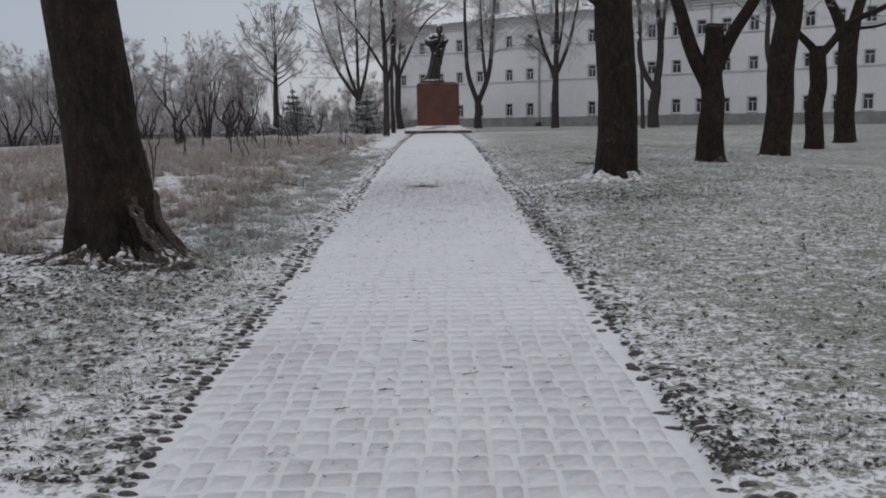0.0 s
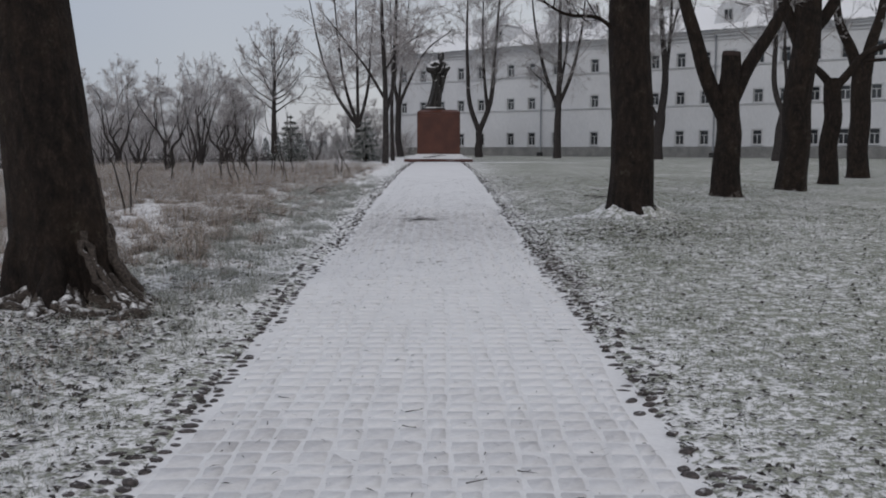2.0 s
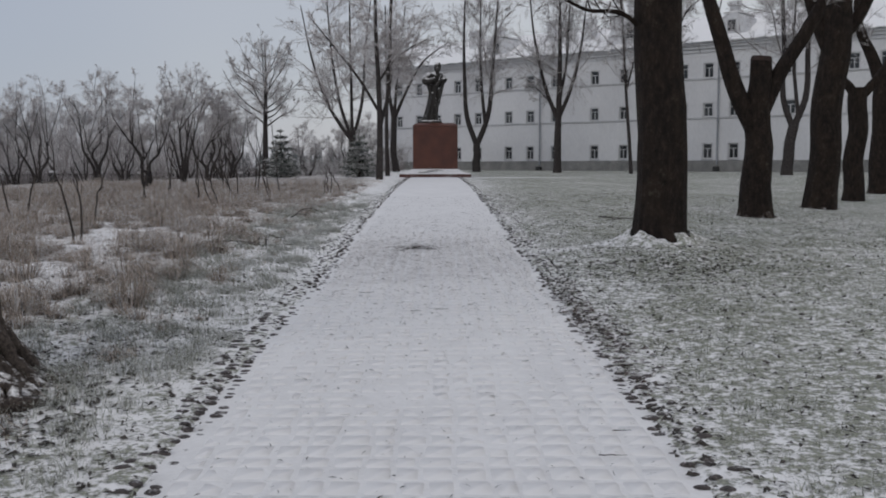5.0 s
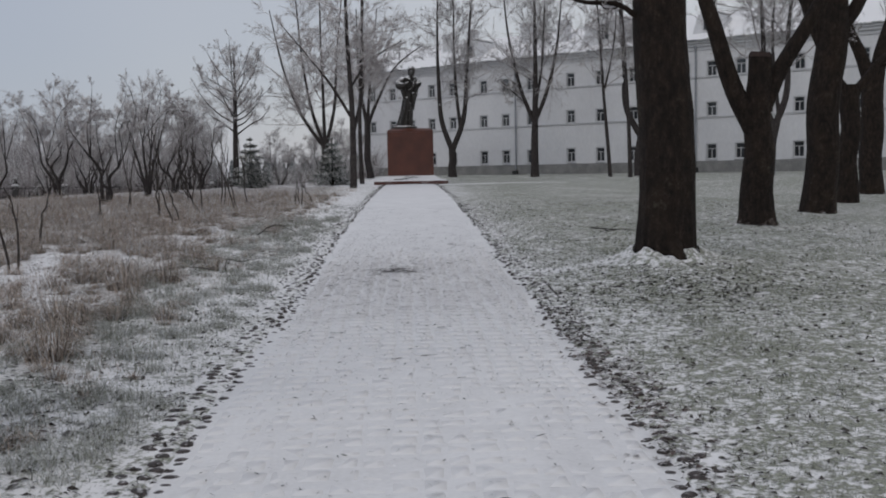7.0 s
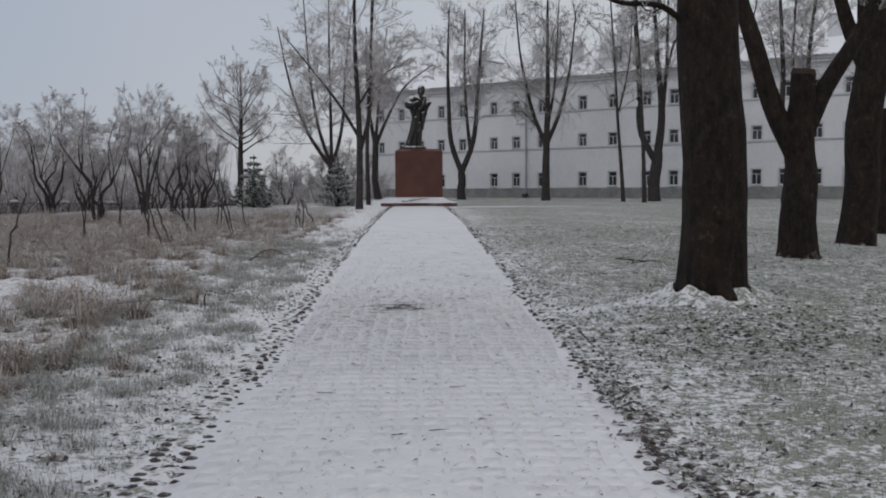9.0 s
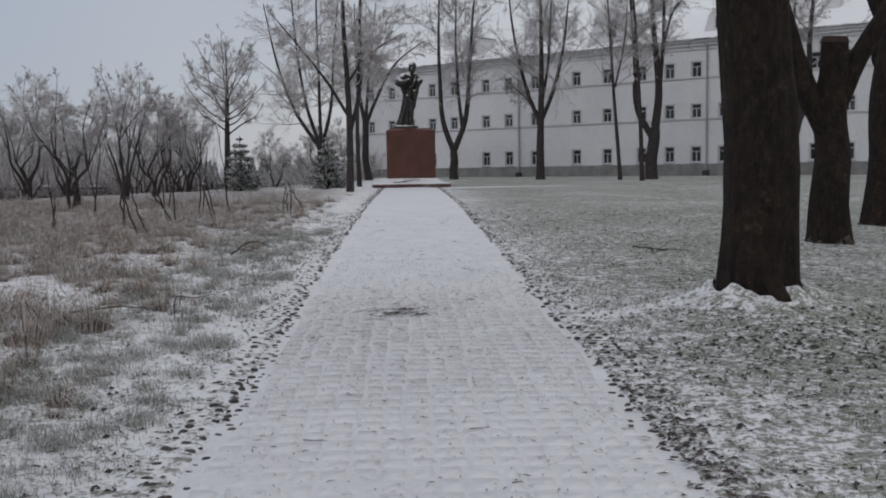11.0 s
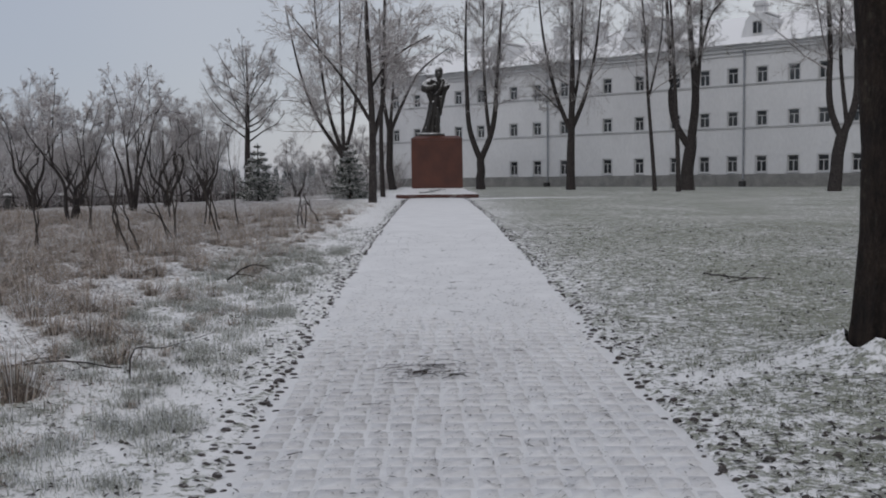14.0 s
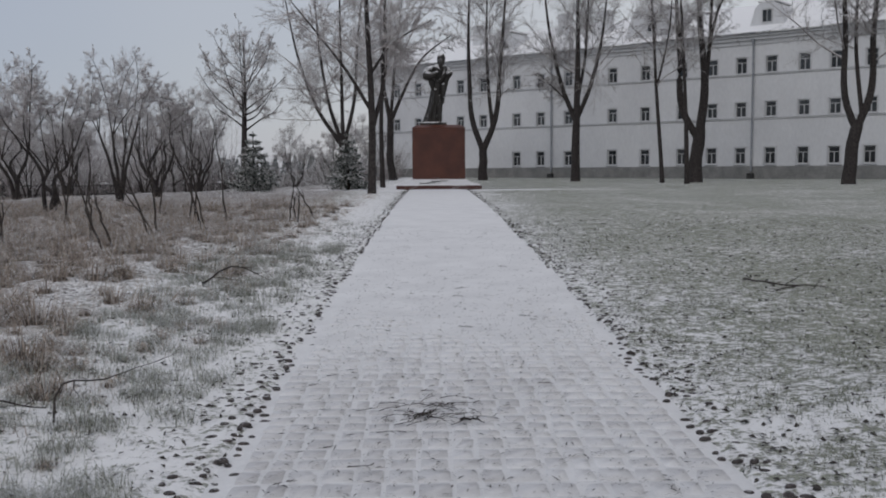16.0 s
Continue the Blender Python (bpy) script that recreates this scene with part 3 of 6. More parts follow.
# ropy, snow-laced roots that climb the buttress on the path's side, and thick ones lying before the foot
r = np.random.default_rng(66)
for i in range(9):
    u = i / 8
    top = 0.25 + 0.95 * r.uniform(0.3, 1.0) * (1 - abs(u - 0.6))
    pts = [(0.30 + 0.10 * u, -0.34 + 0.42 * u, top), (0.44 + 0.05 * u, -0.42 + 0.46 * u, top * 0.5), (0.60 + r.uniform(0, 0.12), -0.54 + 0.6 * u, 0.09), (0.80 + r.uniform(0, 0.25), -0.72 + 0.85 * u, -0.03)]
    line = resample(pts, 14)
    line[1:-1] += r.normal(0, 0.014, (12, 3))
    array_part("root", *tubes(line[None], np.linspace(0.035, 0.05, 14)[None] * r.uniform(0.8, 1.3), 7), M_ROOT, T)
for a, b, c in (((-0.55, -0.38, 0.02), (-0.15, -0.58, 0.05), (0.2, -0.66, -0.02)), ((0.05, -0.54, 0.04), (0.32, -0.66, 0.04), (0.6, -0.62, -0.03)),
                ((0.2, -0.86, -0.03), (0.42, -0.84, 0.02), (0.7, -0.66, -0.02)), ((0.72, -0.86, -0.03), (0.86, -0.76, 0.03), (0.98, -0.55, -0.03))):
    line = resample((a, b, c), 12)
    line[1:-1] += r.normal(0, 0.02, (10, 3)) * [1, 1, 0.5]
    array_part("root", *tubes(line[None], (0.045 * np.sin(np.linspace(0.3, 2.9, 12)) + 0.012)[None], 8), M_ROOT, T)

T = wooden("linden_tree", (TREE_X, TREE_Y), [
    (((0, 0, -0.15), (0, 0, 1.5), (-0.04, 0, 3.9), (-0.05, 0, 7)), 0.43, 0.36, False),
    (((-0.2, 0, 3.35), (-0.7, -0.1, 3.75), (-1.3, -0.2, 3.8), (-2.2, -0.3, 4.3)), 0.048, 0.015, True)]
    + crown_limbs(-0.05, 0, 6.4, 0.19, 3.0, 5, 5, 5), 12, "thick straight dark tree trunk standing on the snowy lawn", crown=(8, 6, 4), sides=18, start=0.2, size=0.88)
roots(T, 5, 0.37, 0.40, 8, -0.06)
snow_skirt(T, 0.44, 0.80, 27)
line = resample([(0.02, -0.3, 0.2), (0.03, -0.43, 0.09), (0.06, -0.54, 0.02), (0.10, -0.64, -0.08)], 9)
array_part("root", *tubes(line[None], np.linspace(0.12, 0.04, 9)[None], 8), M_BARK, T)

T = wooden("linden_tree", (6.94, 22.5), [
    (((0, 0, -0.15), (0, 0, 0.9), (0.0, 0, 2.0), (0.03, 0, 3.24)), 0.34, 0.21, False),
    (((-0.02, 0, 1.75), (-0.42, 0, 2.55), (-0.76, 0, 3.45), (-1.0, 0, 4.2), (-1.3, 0.2, 6.6)), 0.20, 0.09, True),
    (((0.05, 0, 2.15), (0.42, 0, 3.0), (1.0, 0, 3.9), (1.5, 0, 5.2), (1.8, 0.3, 7)), 0.17, 0.08, True)],
    13, "dark tree forked below a sawn-off central stem", crown=(12, 7, 5), sides=14, limb_start=(0, 0.5, 0.45), start=0.5, size=1.04)
bm = bmesh.new()
bmesh.ops.create_cone(bm, cap_ends=True, segments=12, radius1=0.235, radius2=0.20, depth=0.1, matrix=pose(0.03, 0, 3.41, 4, 3))
part("cut_top", bm, M_CUT, T, "reddish sawn wood")
roots(T, 8, 0.38, 0.2, 9, -0.05)

T = wooden("linden_tree", (10.27, 27.5), [
    (((0, 0, -0.15), (0.1, 0, 1.6), (0.27, 0, 4.2), (0.3, 0, 6.2)), 0.37, 0.33, False),
    (((0.2, 0, 3.6), (-0.15, 0.1, 5), (-0.8, 0.2, 7.4), (-1.2, 0.2, 9)), 0.18, 0.05, True),
    (((0.3, 0, 4.0), (0.75, 0, 5), (1.3, 0, 7), (1.7, 0, 9)), 0.17, 0.05, True)] + crown_limbs(0.3, 0, 5.8, 0.15, 2.2, 4, 3, 6),
    14, "tall dark tree trunk widening where it forks", crown=(8, 6, 4), sides=14, start=0.3, size=1.11)
roots(T, 8, 0.42, 0.25, 10, -0.05)

T = wooden("linden_tree", (13.74, 33.5), [
    (((0, 0, -0.15), (0.02, 0, 1.2), (0.05, 0, 2.2), (0.03, 0, 3.02)), 0.26, 0.24, False),
    (((0.0, 0, 2.8), (-0.3, 0, 3.15), (-0.58, 0, 3.45), (-0.62, 0, 4.1), (-0.45, 0.1, 5.6)), 0.13, 0.05, True),
    (((0.1, 0, 2.75), (0.45, 0, 3.15), (0.8, 0, 3.6), (1.7, 0, 4.0), (2.6, 0.1, 4.35), (3.6, 0.1, 5.2)), 0.13, 0.04, True),
    (((0.75, 0, 3.5), (1.6, -0.2, 3.55), (2.5, -0.3, 3.8)), 0.06, 0.02, True)],
    15, "pollarded dark tree with two crooked limbs from its knobbed head", crown=(7, 6, 5), sides=12, start=0.4, size=1.23)

T = wooden("linden_tree", (17.06, 38.8), [
    (((0, 0, -0.15), (-0.02, 0, 1.5), (0.0, 0, 3.7)), 0.37, 0.34, False),
    (((0, 0, 3.4), (-0.45, 0, 4.6), (-0.8, 0, 6), (-1.0, 0, 9)), 0.24, 0.06, True),
    (((0.05, 0, 3.4), (0.3, 0, 4.8), (0.55, 0, 6.5), (0.8, 0, 9.5)), 0.26, 0.06, True)],
    16, "large dark forked tree on the snowy lawn", crown=(12, 7, 5), sides=14, start=0.3, size=1.13)
roots(T, 8, 0.42, 0.25, 12, -0.05)

wooden("linden_tree", (22.2, 43.5), [
    (((0, 0, -0.15), (0.05, 0, 2), (0.1, 0, 4.2)), 0.33, 0.28, False),
    (((0.1, 0, 3.8), (-0.4, 0, 5), (-0.9, 0.2, 8.5)), 0.19, 0.05, True), (((0.1, 0, 3.9), (0.7, 0, 5.2), (1.2, 0, 8.5)), 0.18, 0.05, True)],
    17, "dark forked tree at the lawn's edge", crown=(12, 7, 5), sides=12, start=0.3)

# ---------------------------------------------------------------- trees in front of the building
wooden("ash_tree", (3.54, 85), [
    (((0, 0, -0.2), (0.02, 0, 1.2), (0.05, 0, 2.55)), 0.36, 0.30, False),
    (((0.02, 0, 2.3), (-0.75, 0, 4.5), (-1.02, 0, 7), (-0.95, 0, 12)), 0.24, 0.05, True),
    (((0.05, 0, 2.3), (0.85, 0, 4.3), (1.35, 0, 7.6), (1.9, 0, 12)), 0.25, 0.05, True),
    (((0.75, 0, 4.1), (0.45, 0.3, 6.5), (0.35, 0.3, 12)), 0.16, 0.04, True)],
    21, "bare frosted tree with a deep fork in front of the building", crown=(24, 9, 6), taller=1.5, reach=(0.46, 0.55, 0.42), start=0.32, bark=M_BARK_FAR, rise=0.04, angles=(56, 50, 46), tip=0.0085)
wooden("ash_tree", (9.41, 76.6), [
    (((0, 0, -0.2), (0.0, 0, 2), (0.05, 0, 4.4), (0.1, 0, 7), (0.1, 0, 12.5)), 0.31, 0.04, True),
    (((0.02, 0, 4.0), (-0.8, 0, 5.7), (-1.7, 0, 8), (-2.3, 0, 11.5)), 0.17, 0.03, True),
    (((0.05, 0, 4.2), (0.9, 0, 5.8), (1.7, 0, 8), (2.2, 0, 11)), 0.17, 0.03, True),
    (((0.02, 0, 4.6), (-1.0, 0.3, 5.6), (-2.6, 0.3, 6.6)), 0.09, 0.02, True),
    (((0.05, 0, 5), (0.6, 0.4, 7), (1.0, 0.4, 11.5)), 0.12, 0.03, True)],
    22, "bare frosted tree with an even spreading crown", crown=(20, 9, 6), taller=1.5, reach=(0.46, 0.55, 0.42), limb_start=(0.45, 0.2, 0.2, 0.15, 0.2), bark=M_BARK_FAR, rise=0.04, angles=(56, 50, 46), tip=0.0085)
wooden("ash_tree", (13.7, 69.6), [
    (((0, 0, -0.2), (-0.25, 0, 3.2), (-0.6, 0, 7), (-1.1, 0, 12)), 0.14, 0.03, True),
    (((-0.4, 0, 5.6), (0.3, 0.2, 7.6), (0.5, 0.2, 10.5)), 0.07, 0.02, True)],
    23, "slim young tree with a slightly leaning stem", crown=(22, 7, 6), taller=1.5, reach=(0.40, 0.55, 0.42), limb_start=(0.4, 0.1), bark=M_BARK_FAR, rise=0.04, angles=(56, 50, 46), tip=0.0085, sides=8)
wooden("ash_tree", (14.25, 66), [
    (((0, 0, -0.2), (-0.1, 0, 3.5), (-0.35, 0, 7), (-0.8, 0, 11.5)), 0.15, 0.03, True)],
    24, "slim young tree with a straight bare stem", crown=(20, 7, 6), taller=1.5, reach=(0.32, 0.55, 0.45), start=0.5, bark=M_BARK_FAR, rise=0.04, angles=(56, 50, 46), tip=0.0085, sides=8)
wooden("ash_tree", (15.95, 70.5), [
    (((0, 0, -0.2), (0.05, 0, 1.5), (0.2, 0, 3.4)), 0.42, 0.36, False),
    (((0.0, 0, 2.9), (-0.75, 0, 4.2), (-1.1, 0, 7), (-1.6, 0, 12)), 0.24, 0.05, True),
    (((0.2, 0, 3.1), (0.45, 0, 5.2), (0.1, 0, 8.5), (-0.3, 0, 12.5)), 0.30, 0.05, True),
    (((0.4, 0, 4.6), (0.75, 0, 7.5), (0.85, 0, 12)), 0.16, 0.04, True),
    (((0.75, 0, 7.5), (1.6, 0, 9.2), (3.4, 0, 10.2)), 0.10, 0.02, True)],
    25, "tall bare dark tree forked above a heavy stem", crown=(19, 9, 6), taller=1.5, reach=(0.42, 0.55, 0.42), start=0.3, bark=M_BARK_FAR, rise=0.04, angles=(56, 50, 46), tip=0.0085)
wooden("ash_tree", (21.8, 62), [
    (((0, 0, -0.2), (0.1, 0, 1.5), (0.4, 0, 3.4)), 0.36, 0.30, False),
    (((0.3, 0, 3.0), (-0.2, 0, 4.2), (-0.35, 0, 7), (-0.9, 0, 12)), 0.20, 0.04, True),
    (((0.4, 0, 3.1), (1.0, 0, 4.6), (1.1, 0, 7), (1.8, 0, 11.5)), 0.22, 0.04, True),
    (((0.6, 0, 3.8), (0.4, 0.3, 6), (0.5, 0.3, 11)), 0.13, 0.03, True)],
    26, "bare tree with a crooked fork and hanging twigs", crown=(20, 10, 6), taller=1.5, reach=(0.46, 0.55, 0.5), start=0.3, bark=M_BARK_FAR, rise=0.04, angles=(56, 50, 46), tip=0.0085)

# ---------------------------------------------------------------- trees beside and behind the monument
wooden("birch_tree", (-2.66, 48.9), [
    (((0, 0, -0.2), (0.05, 0, 2.5), (-0.1, 0, 6), (-0.15, 0, 10.5)), 0.17, 0.03, True),
    (((0.05, 0, 2.6), (0.45, 0.3, 4.2), (0.6, 0.3, 7), (0.8, 0.3, 9.5)), 0.10, 0.02, True),
    (((-0.05, 0, 3.4), (-0.9, 0, 4.8), (-2.2, 0, 6.0), (-3.2, 0, 6.8)), 0.08, 0.02, True),
    (((-0.1, 0, 4.6), (0.9, 0, 5.6), (2.4, 0, 6.2)), 0.06, 0.02, True)],
    31, "bare frosted tree at the path's end beside the monument", crown=(18, 9, 6), taller=1.5, reach=(0.40, 0.55, 0.42), limb_start=(0.38, 0.2, 0.2, 0.3), bark=M_BARK_FAR, rise=0.04, angles=(56, 50, 46), tip=0.0085, twig=M_HOAR)
wooden("birch_tree", (-2.8, 60), [
    (((0, 0, -0.2), (-0.05, 0, 3), (0.1, 0, 6), (0.3, 0, 10.5)), 0.13, 0.03, True)],
    32, "slim frosted tree behind the monument's step", crown=(18, 7, 6), taller=1.5, reach=(0.34, 0.55, 0.45), start=0.35, bark=M_BARK_FAR, rise=0.04, angles=(56, 50, 46), tip=0.0085, sides=8)
T = wooden("ash_tree", (-3.26, 85), [
    (((0, 0, -0.2), (-0.25, 0, 2), (-0.2, 0, 4.6)), 0.30, 0.25, False),
    (((-0.2, 0, 4.3), (-0.7, 0, 6.5), (-0.9, 0, 11)), 0.18, 0.04, True),
    (((-0.2, 0, 4.4), (0.7, 0, 6.0), (2.2, 0, 7.8), (4.5, 0, 9.0)), 0.16, 0.03, True),
    (((-0.2, 0, 4.6), (0.1, 0, 7), (0.8, 0, 11)), 0.14, 0.03, True)],
    33, "bare tree with a long low limb near the building", crown=(19, 9, 6), taller=1.5, reach=(0.42, 0.55, 0.42), start=0.25, bark=M_BARK_FAR, rise=0.04, angles=(56, 50, 46), tip=0.0085)
wooden("maple_tree", (-6.3, 75), [
    (((0, 0, -0.2), (0.1, 0, 1.6), (0.15, 0, 3.0)), 0.30, 0.27, False),
    (((0.05, 0, 2.6), (-1.3, 0, 4.6), (-2.6, 0, 6.9), (-3.6, 0, 10)), 0.15, 0.03, True),
    (((0.1, 0, 2.7), (-0.7, 0.2, 5), (-1.4, 0.2, 8), (-1.8, 0.2, 11.5)), 0.14, 0.03, True),
    (((0.15, 0, 2.7), (0.1, 0, 5.5), (0, 0, 12)), 0.14, 0.03, True),
    (((0.2, 0, 2.7), (0.8, 0, 5.0), (1.2, 0, 8), (1.7, 0, 11)), 0.14, 0.03, True)],
    34, "wide frosted tree with many ascending limbs", crown=(20, 9, 6), taller=1.5, reach=(0.42, 0.55, 0.42), start=0.2, bark=M_BARK_FAR, rise=0.04, angles=(56, 50, 46), tip=0.0085, twig=M_HOAR)


def fan_limbs(count, z0, z1, mid, half, wide, seed):
    """Limbs that leave a straight stem one above the other and curve up to an egg-shaped outline."""
    r = np.random.default_rng(seed)
    out = []
    for i in range(count):
        z = z0 + (z1 - z0) * i / count
        end = min(z + r.uniform(1.9, 3.9), mid + half * 0.95)
        w = wide * math.sqrt(max(1 - ((end - mid) / half) ** 2, 0.05)) * r.uniform(0.85, 1.08)
        a = 2.4 * i + r.uniform(-0.3, 0.3)
        dx, dy = math.cos(a) * w, math.sin(a) * w
        out.append((((0.08, 0, z), (dx * 0.40, dy * 0.40, z + (end - z) * r.uniform(0.22, 0.42)), (dx * 0.78, dy * 0.78, z + (end - z) * r.uniform(0.58, 0.74)), (dx, dy, end)), 0.062 - 0.0016 * i, 0.010, True))
    return out


wooden("linden_tree", (-12.7, 75), [
    (((0, 0, -0.2), (0.05, 0, 4), (0.15, 0, 7), (0.1, 0, 10.4)), 0.27, 0.02, True)] + fan_limbs(24, 3.9, 8.6, 7.9, 3.5, 3.0, 36),
    35, "solitary tall frosted tree with a fan-shaped crown", crown=(8, 9, 5), reach=(0.44, 0.52, 0.55), tip=0.0062, size=1.06, limb_start=(0.5,) + (0.2,) * 24,
    bark=M_BARK_FAR, twig=M_HOAR, angles=(44, 46, 44), rise=0.08, thick=0.007)


def spruce(x, y, height, radius, seed, label):
    r = np.random.default_rng(seed)
    thing = empty("spruce_tree", pose(x, y, gz(x, y) - 0.03), label, "spruce")
    leader = np.stack([np.zeros(12), np.zeros(12), np.linspace(-0.1, height, 12)], -1)
    v, f = tubes(leader[None], np.linspace(0.07, 0.012, 12)[None], 7)
    array_part("trunk", v, f, M_BARK, thing)
    rows = []
    n = 130
    t = np.sort(r.uniform(0.04, 0.97, n))
    tier = (np.floor(t * 9) + 0.5 + r.normal(0, 0.06, n)) / 9
    a = r.uniform(0, 2 * np.pi, n)
    ln = radius * (1 - tier) ** 0.8 * r.uniform(0.8, 1.12, n) + 0.08
    out = np.stack([np.cos(a), np.sin(a), np.zeros(n)], -1)
    base = np.stack([np.zeros(n), np.zeros(n), tier * height], -1)
    for s in np.linspace(0, 1, 6):
        rows.append(base + out * (ln * s)[:, None] + np.array([0, 0, 1.0]) * (ln * (-0.38 * s + 0.30 * s * s))[:, None])
    l1 = np.stack(rows, 1)
    q1 = np.linspace(0.022, 0.010, 6) * np.ones((n, 1))
    l2, q2 = sprout(r, l1, q1, 13, 0.12, 1.0, 0.42, 48, 2, -0.05, 0.06, 0.05, 0.016)
    l3, q3 = sprout(r, l2, q2, 8, 0.05, 1.0, 0.55, 42, 1, -0.04, 0.05, 0.06, 0.011)
    v, f = join([tubes(l1, q1, 4), tubes(l2, q2, 3), spikes(l3, q3)])
    array_part("crown", v, f, M_NEEDLE, thing, "dark green needles dusted with snow", smooth=False)
    return thing


spruce(-8.05, 53, 2.6, 1.15, 41, "small dark green spruce dusted with snow in the meadow")
spruce(-4.1, 55, 2.7, 1.15, 42, "small dark spruce dusted with snow near the monument")


# ---------------------------------------------------------------- frosted willow grove and far wood
def willow(x, y, seed, height, stems, label):
    """Several dark leaning stems that part again and carry one round, fine-twigged crown."""
    r = np.random.default_rng(seed)
    limbs, starts = [], []
    for i in range(stems):
        a = 2 * math.pi * i / stems + r.uniform(-0.4, 0.4)
        fork = height * r.uniform(0.26, 0.42)
        dx, dy = math.cos(a) * height * r.uniform(0.08, 0.2), math.sin(a) * height * r.uniform(0.08, 0.2)
        limbs.append((((dx * 0.1, dy * 0.1, -0.1), (dx * 0.35 + r.normal(0, 0.1), dy * 0.35, fork * 0.4), (dx * 0.7 + r.normal(0, 0.12), dy * 0.7, fork * 0.75), (dx, dy, fork)), 0.075 * r.uniform(0.7, 1.2), 0.036, False))
        starts.append(0)
        for k in range(3):
            b = a + r.uniform(-1.2, 1.2)
            e = math.radians(r.uniform(8, 80))
            end = np.array([math.cos(b) * math.cos(e) * 0.40, math.sin(b) * math.cos(e) * 0.40, 0.52 + 0.40 * math.sin(e)]) * height * r.uniform(0.85, 1.05)
            foot = np.array([dx, dy, fork - 0.05])
            bow = np.array([0, 0, 0.05 * height]) + r.normal(0, 0.10, 3)
            limbs.append(((tuple(foot), tuple(foot * 0.64 + end * 0.36 + bow), tuple(foot * 0.3 + end * 0.7 + bow), tuple(end)), 0.025, 0.006, True))
            starts.append(0.2)
    return wooden("willow_tree", (x, y), limbs, seed, label, "willow", "frosted willow grove", crown=(10, 8, 7), reach=(0.46, 0.54, 0.72), limb_start=starts,
                  tip=0.0056, thick=0.0045, rise=0.05, bark=M_BARK_FAR, twig=M_WILLOW, sides=4, angles=(52, 50, 46))


GROVE = [willow(-9.6, 34.2, 51, 4.0, 3, "grey multi-stemmed willow furred with hoarfrost"),
         willow(-10.2, 45.5, 52, 4.9, 4, "grey multi-stemmed willow furred with hoarfrost"),
         willow(-14.5, 44, 53, 5.3, 4, "grey multi-stemmed willow furred with hoarfrost"),
         willow(-19.5, 50, 54, 5.9, 4, "grey multi-stemmed willow furred with hoarfrost")]
r = np.random.default_rng(61)
spots = []
while len(spots) < 22:
    y = r.uniform(41, 76)
    edge = -8.5 - (y - 40) * 0.16
    x = edge - abs(r.normal(0, 1)) * 0.30 * y
    if x < -0.60 * y - 3 or any((x - a) ** 2 + (y - b) ** 2 < 8.0 for a, b in spots):
        continue
    spots.append((x, y))
spots += [(-12.1, 94), (-7.6, 95), (-5.6, 99), (-9.4, 101)]
for i, (x, y) in enumerate(spots):
    s = r.uniform(0.85, 1.12) * (1.3 if y > 90 else 1.0)
    copy_thing(GROVE[i % 4], pose(x, y, gz(x, y) - 0.04, rz=r.uniform(0, 360))).scale = (s, s, s * r.uniform(0.9, 1.08))


def thicket(name, x0, x1, y0, y1, z_low, z_high, count, seed, label, mat, lean=0.35, along=None):
    """Dense low scrub: many thin upright stems with side twigs, as one mass."""
    r = np.random.default_rng(seed)
    n = count
    x, y = r.uniform(x0, x1, n), r.uniform(y0, y1, n)
    if along:
        ox, oy, dx, dy = along
        x, y = ox + dx * x - dy * y, oy + dy * x + dx * y
    z = ground_z(y) + relief(x, y) * np.clip((x + 160) / 60, 0, 1) - 0.05
    h = r.uniform(z_low, z_high, n)
    d = r.normal(0, lean, (n, 2))
    lines = np.stack([np.stack([x + d[:, 0] * h * s, y + d[:, 1] * h * s, z + h * s ** 0.9], -1) for s in np.linspace(0, 1, 4)], 1)
    rad = np.linspace(0.022, 0.008, 4) * np.ones((n, 1))
    l2, q2 = sprout(r, lines, rad, 11, 0.1, 1.0, 0.42, 42, 1, 0.08, 0.12, 0.02, 0.010)
    v, f = join([tubes(lines, rad, 3), spikes(l2, q2)])
    ob = array_part(name, v, f, mat, None, smooth=False)
    return tagged(ob, label, "scrub", kind="stuff")


thicket("scrub", -34, 48, 8, 30, 2.0, 4.4, 2000, 71, "dense grey scrub behind the fence, lightly frosted", M_SCRUB, along=(-25.87, 68, 0.349, 0.937))
thicket("brushwood", -30, 24, -2, 16, 3.2, 5.9, 2200, 75, "grey frosted brushwood standing close behind the willows", M_WILLOW, lean=0.16, along=(-25.87, 68, 0.349, 0.937))
thicket("undergrowth", -34, 48, 1.5, 11, 0.9, 2.3, 2100, 74, "dark bare undergrowth along the fence", M_BARK_FAR, along=(-25.87, 68, 0.349, 0.937))
thicket("scrub", -14, -3, 92, 118, 1.2, 3.4, 900, 72, "frosted scrub behind the monument lawn", M_TWIG)


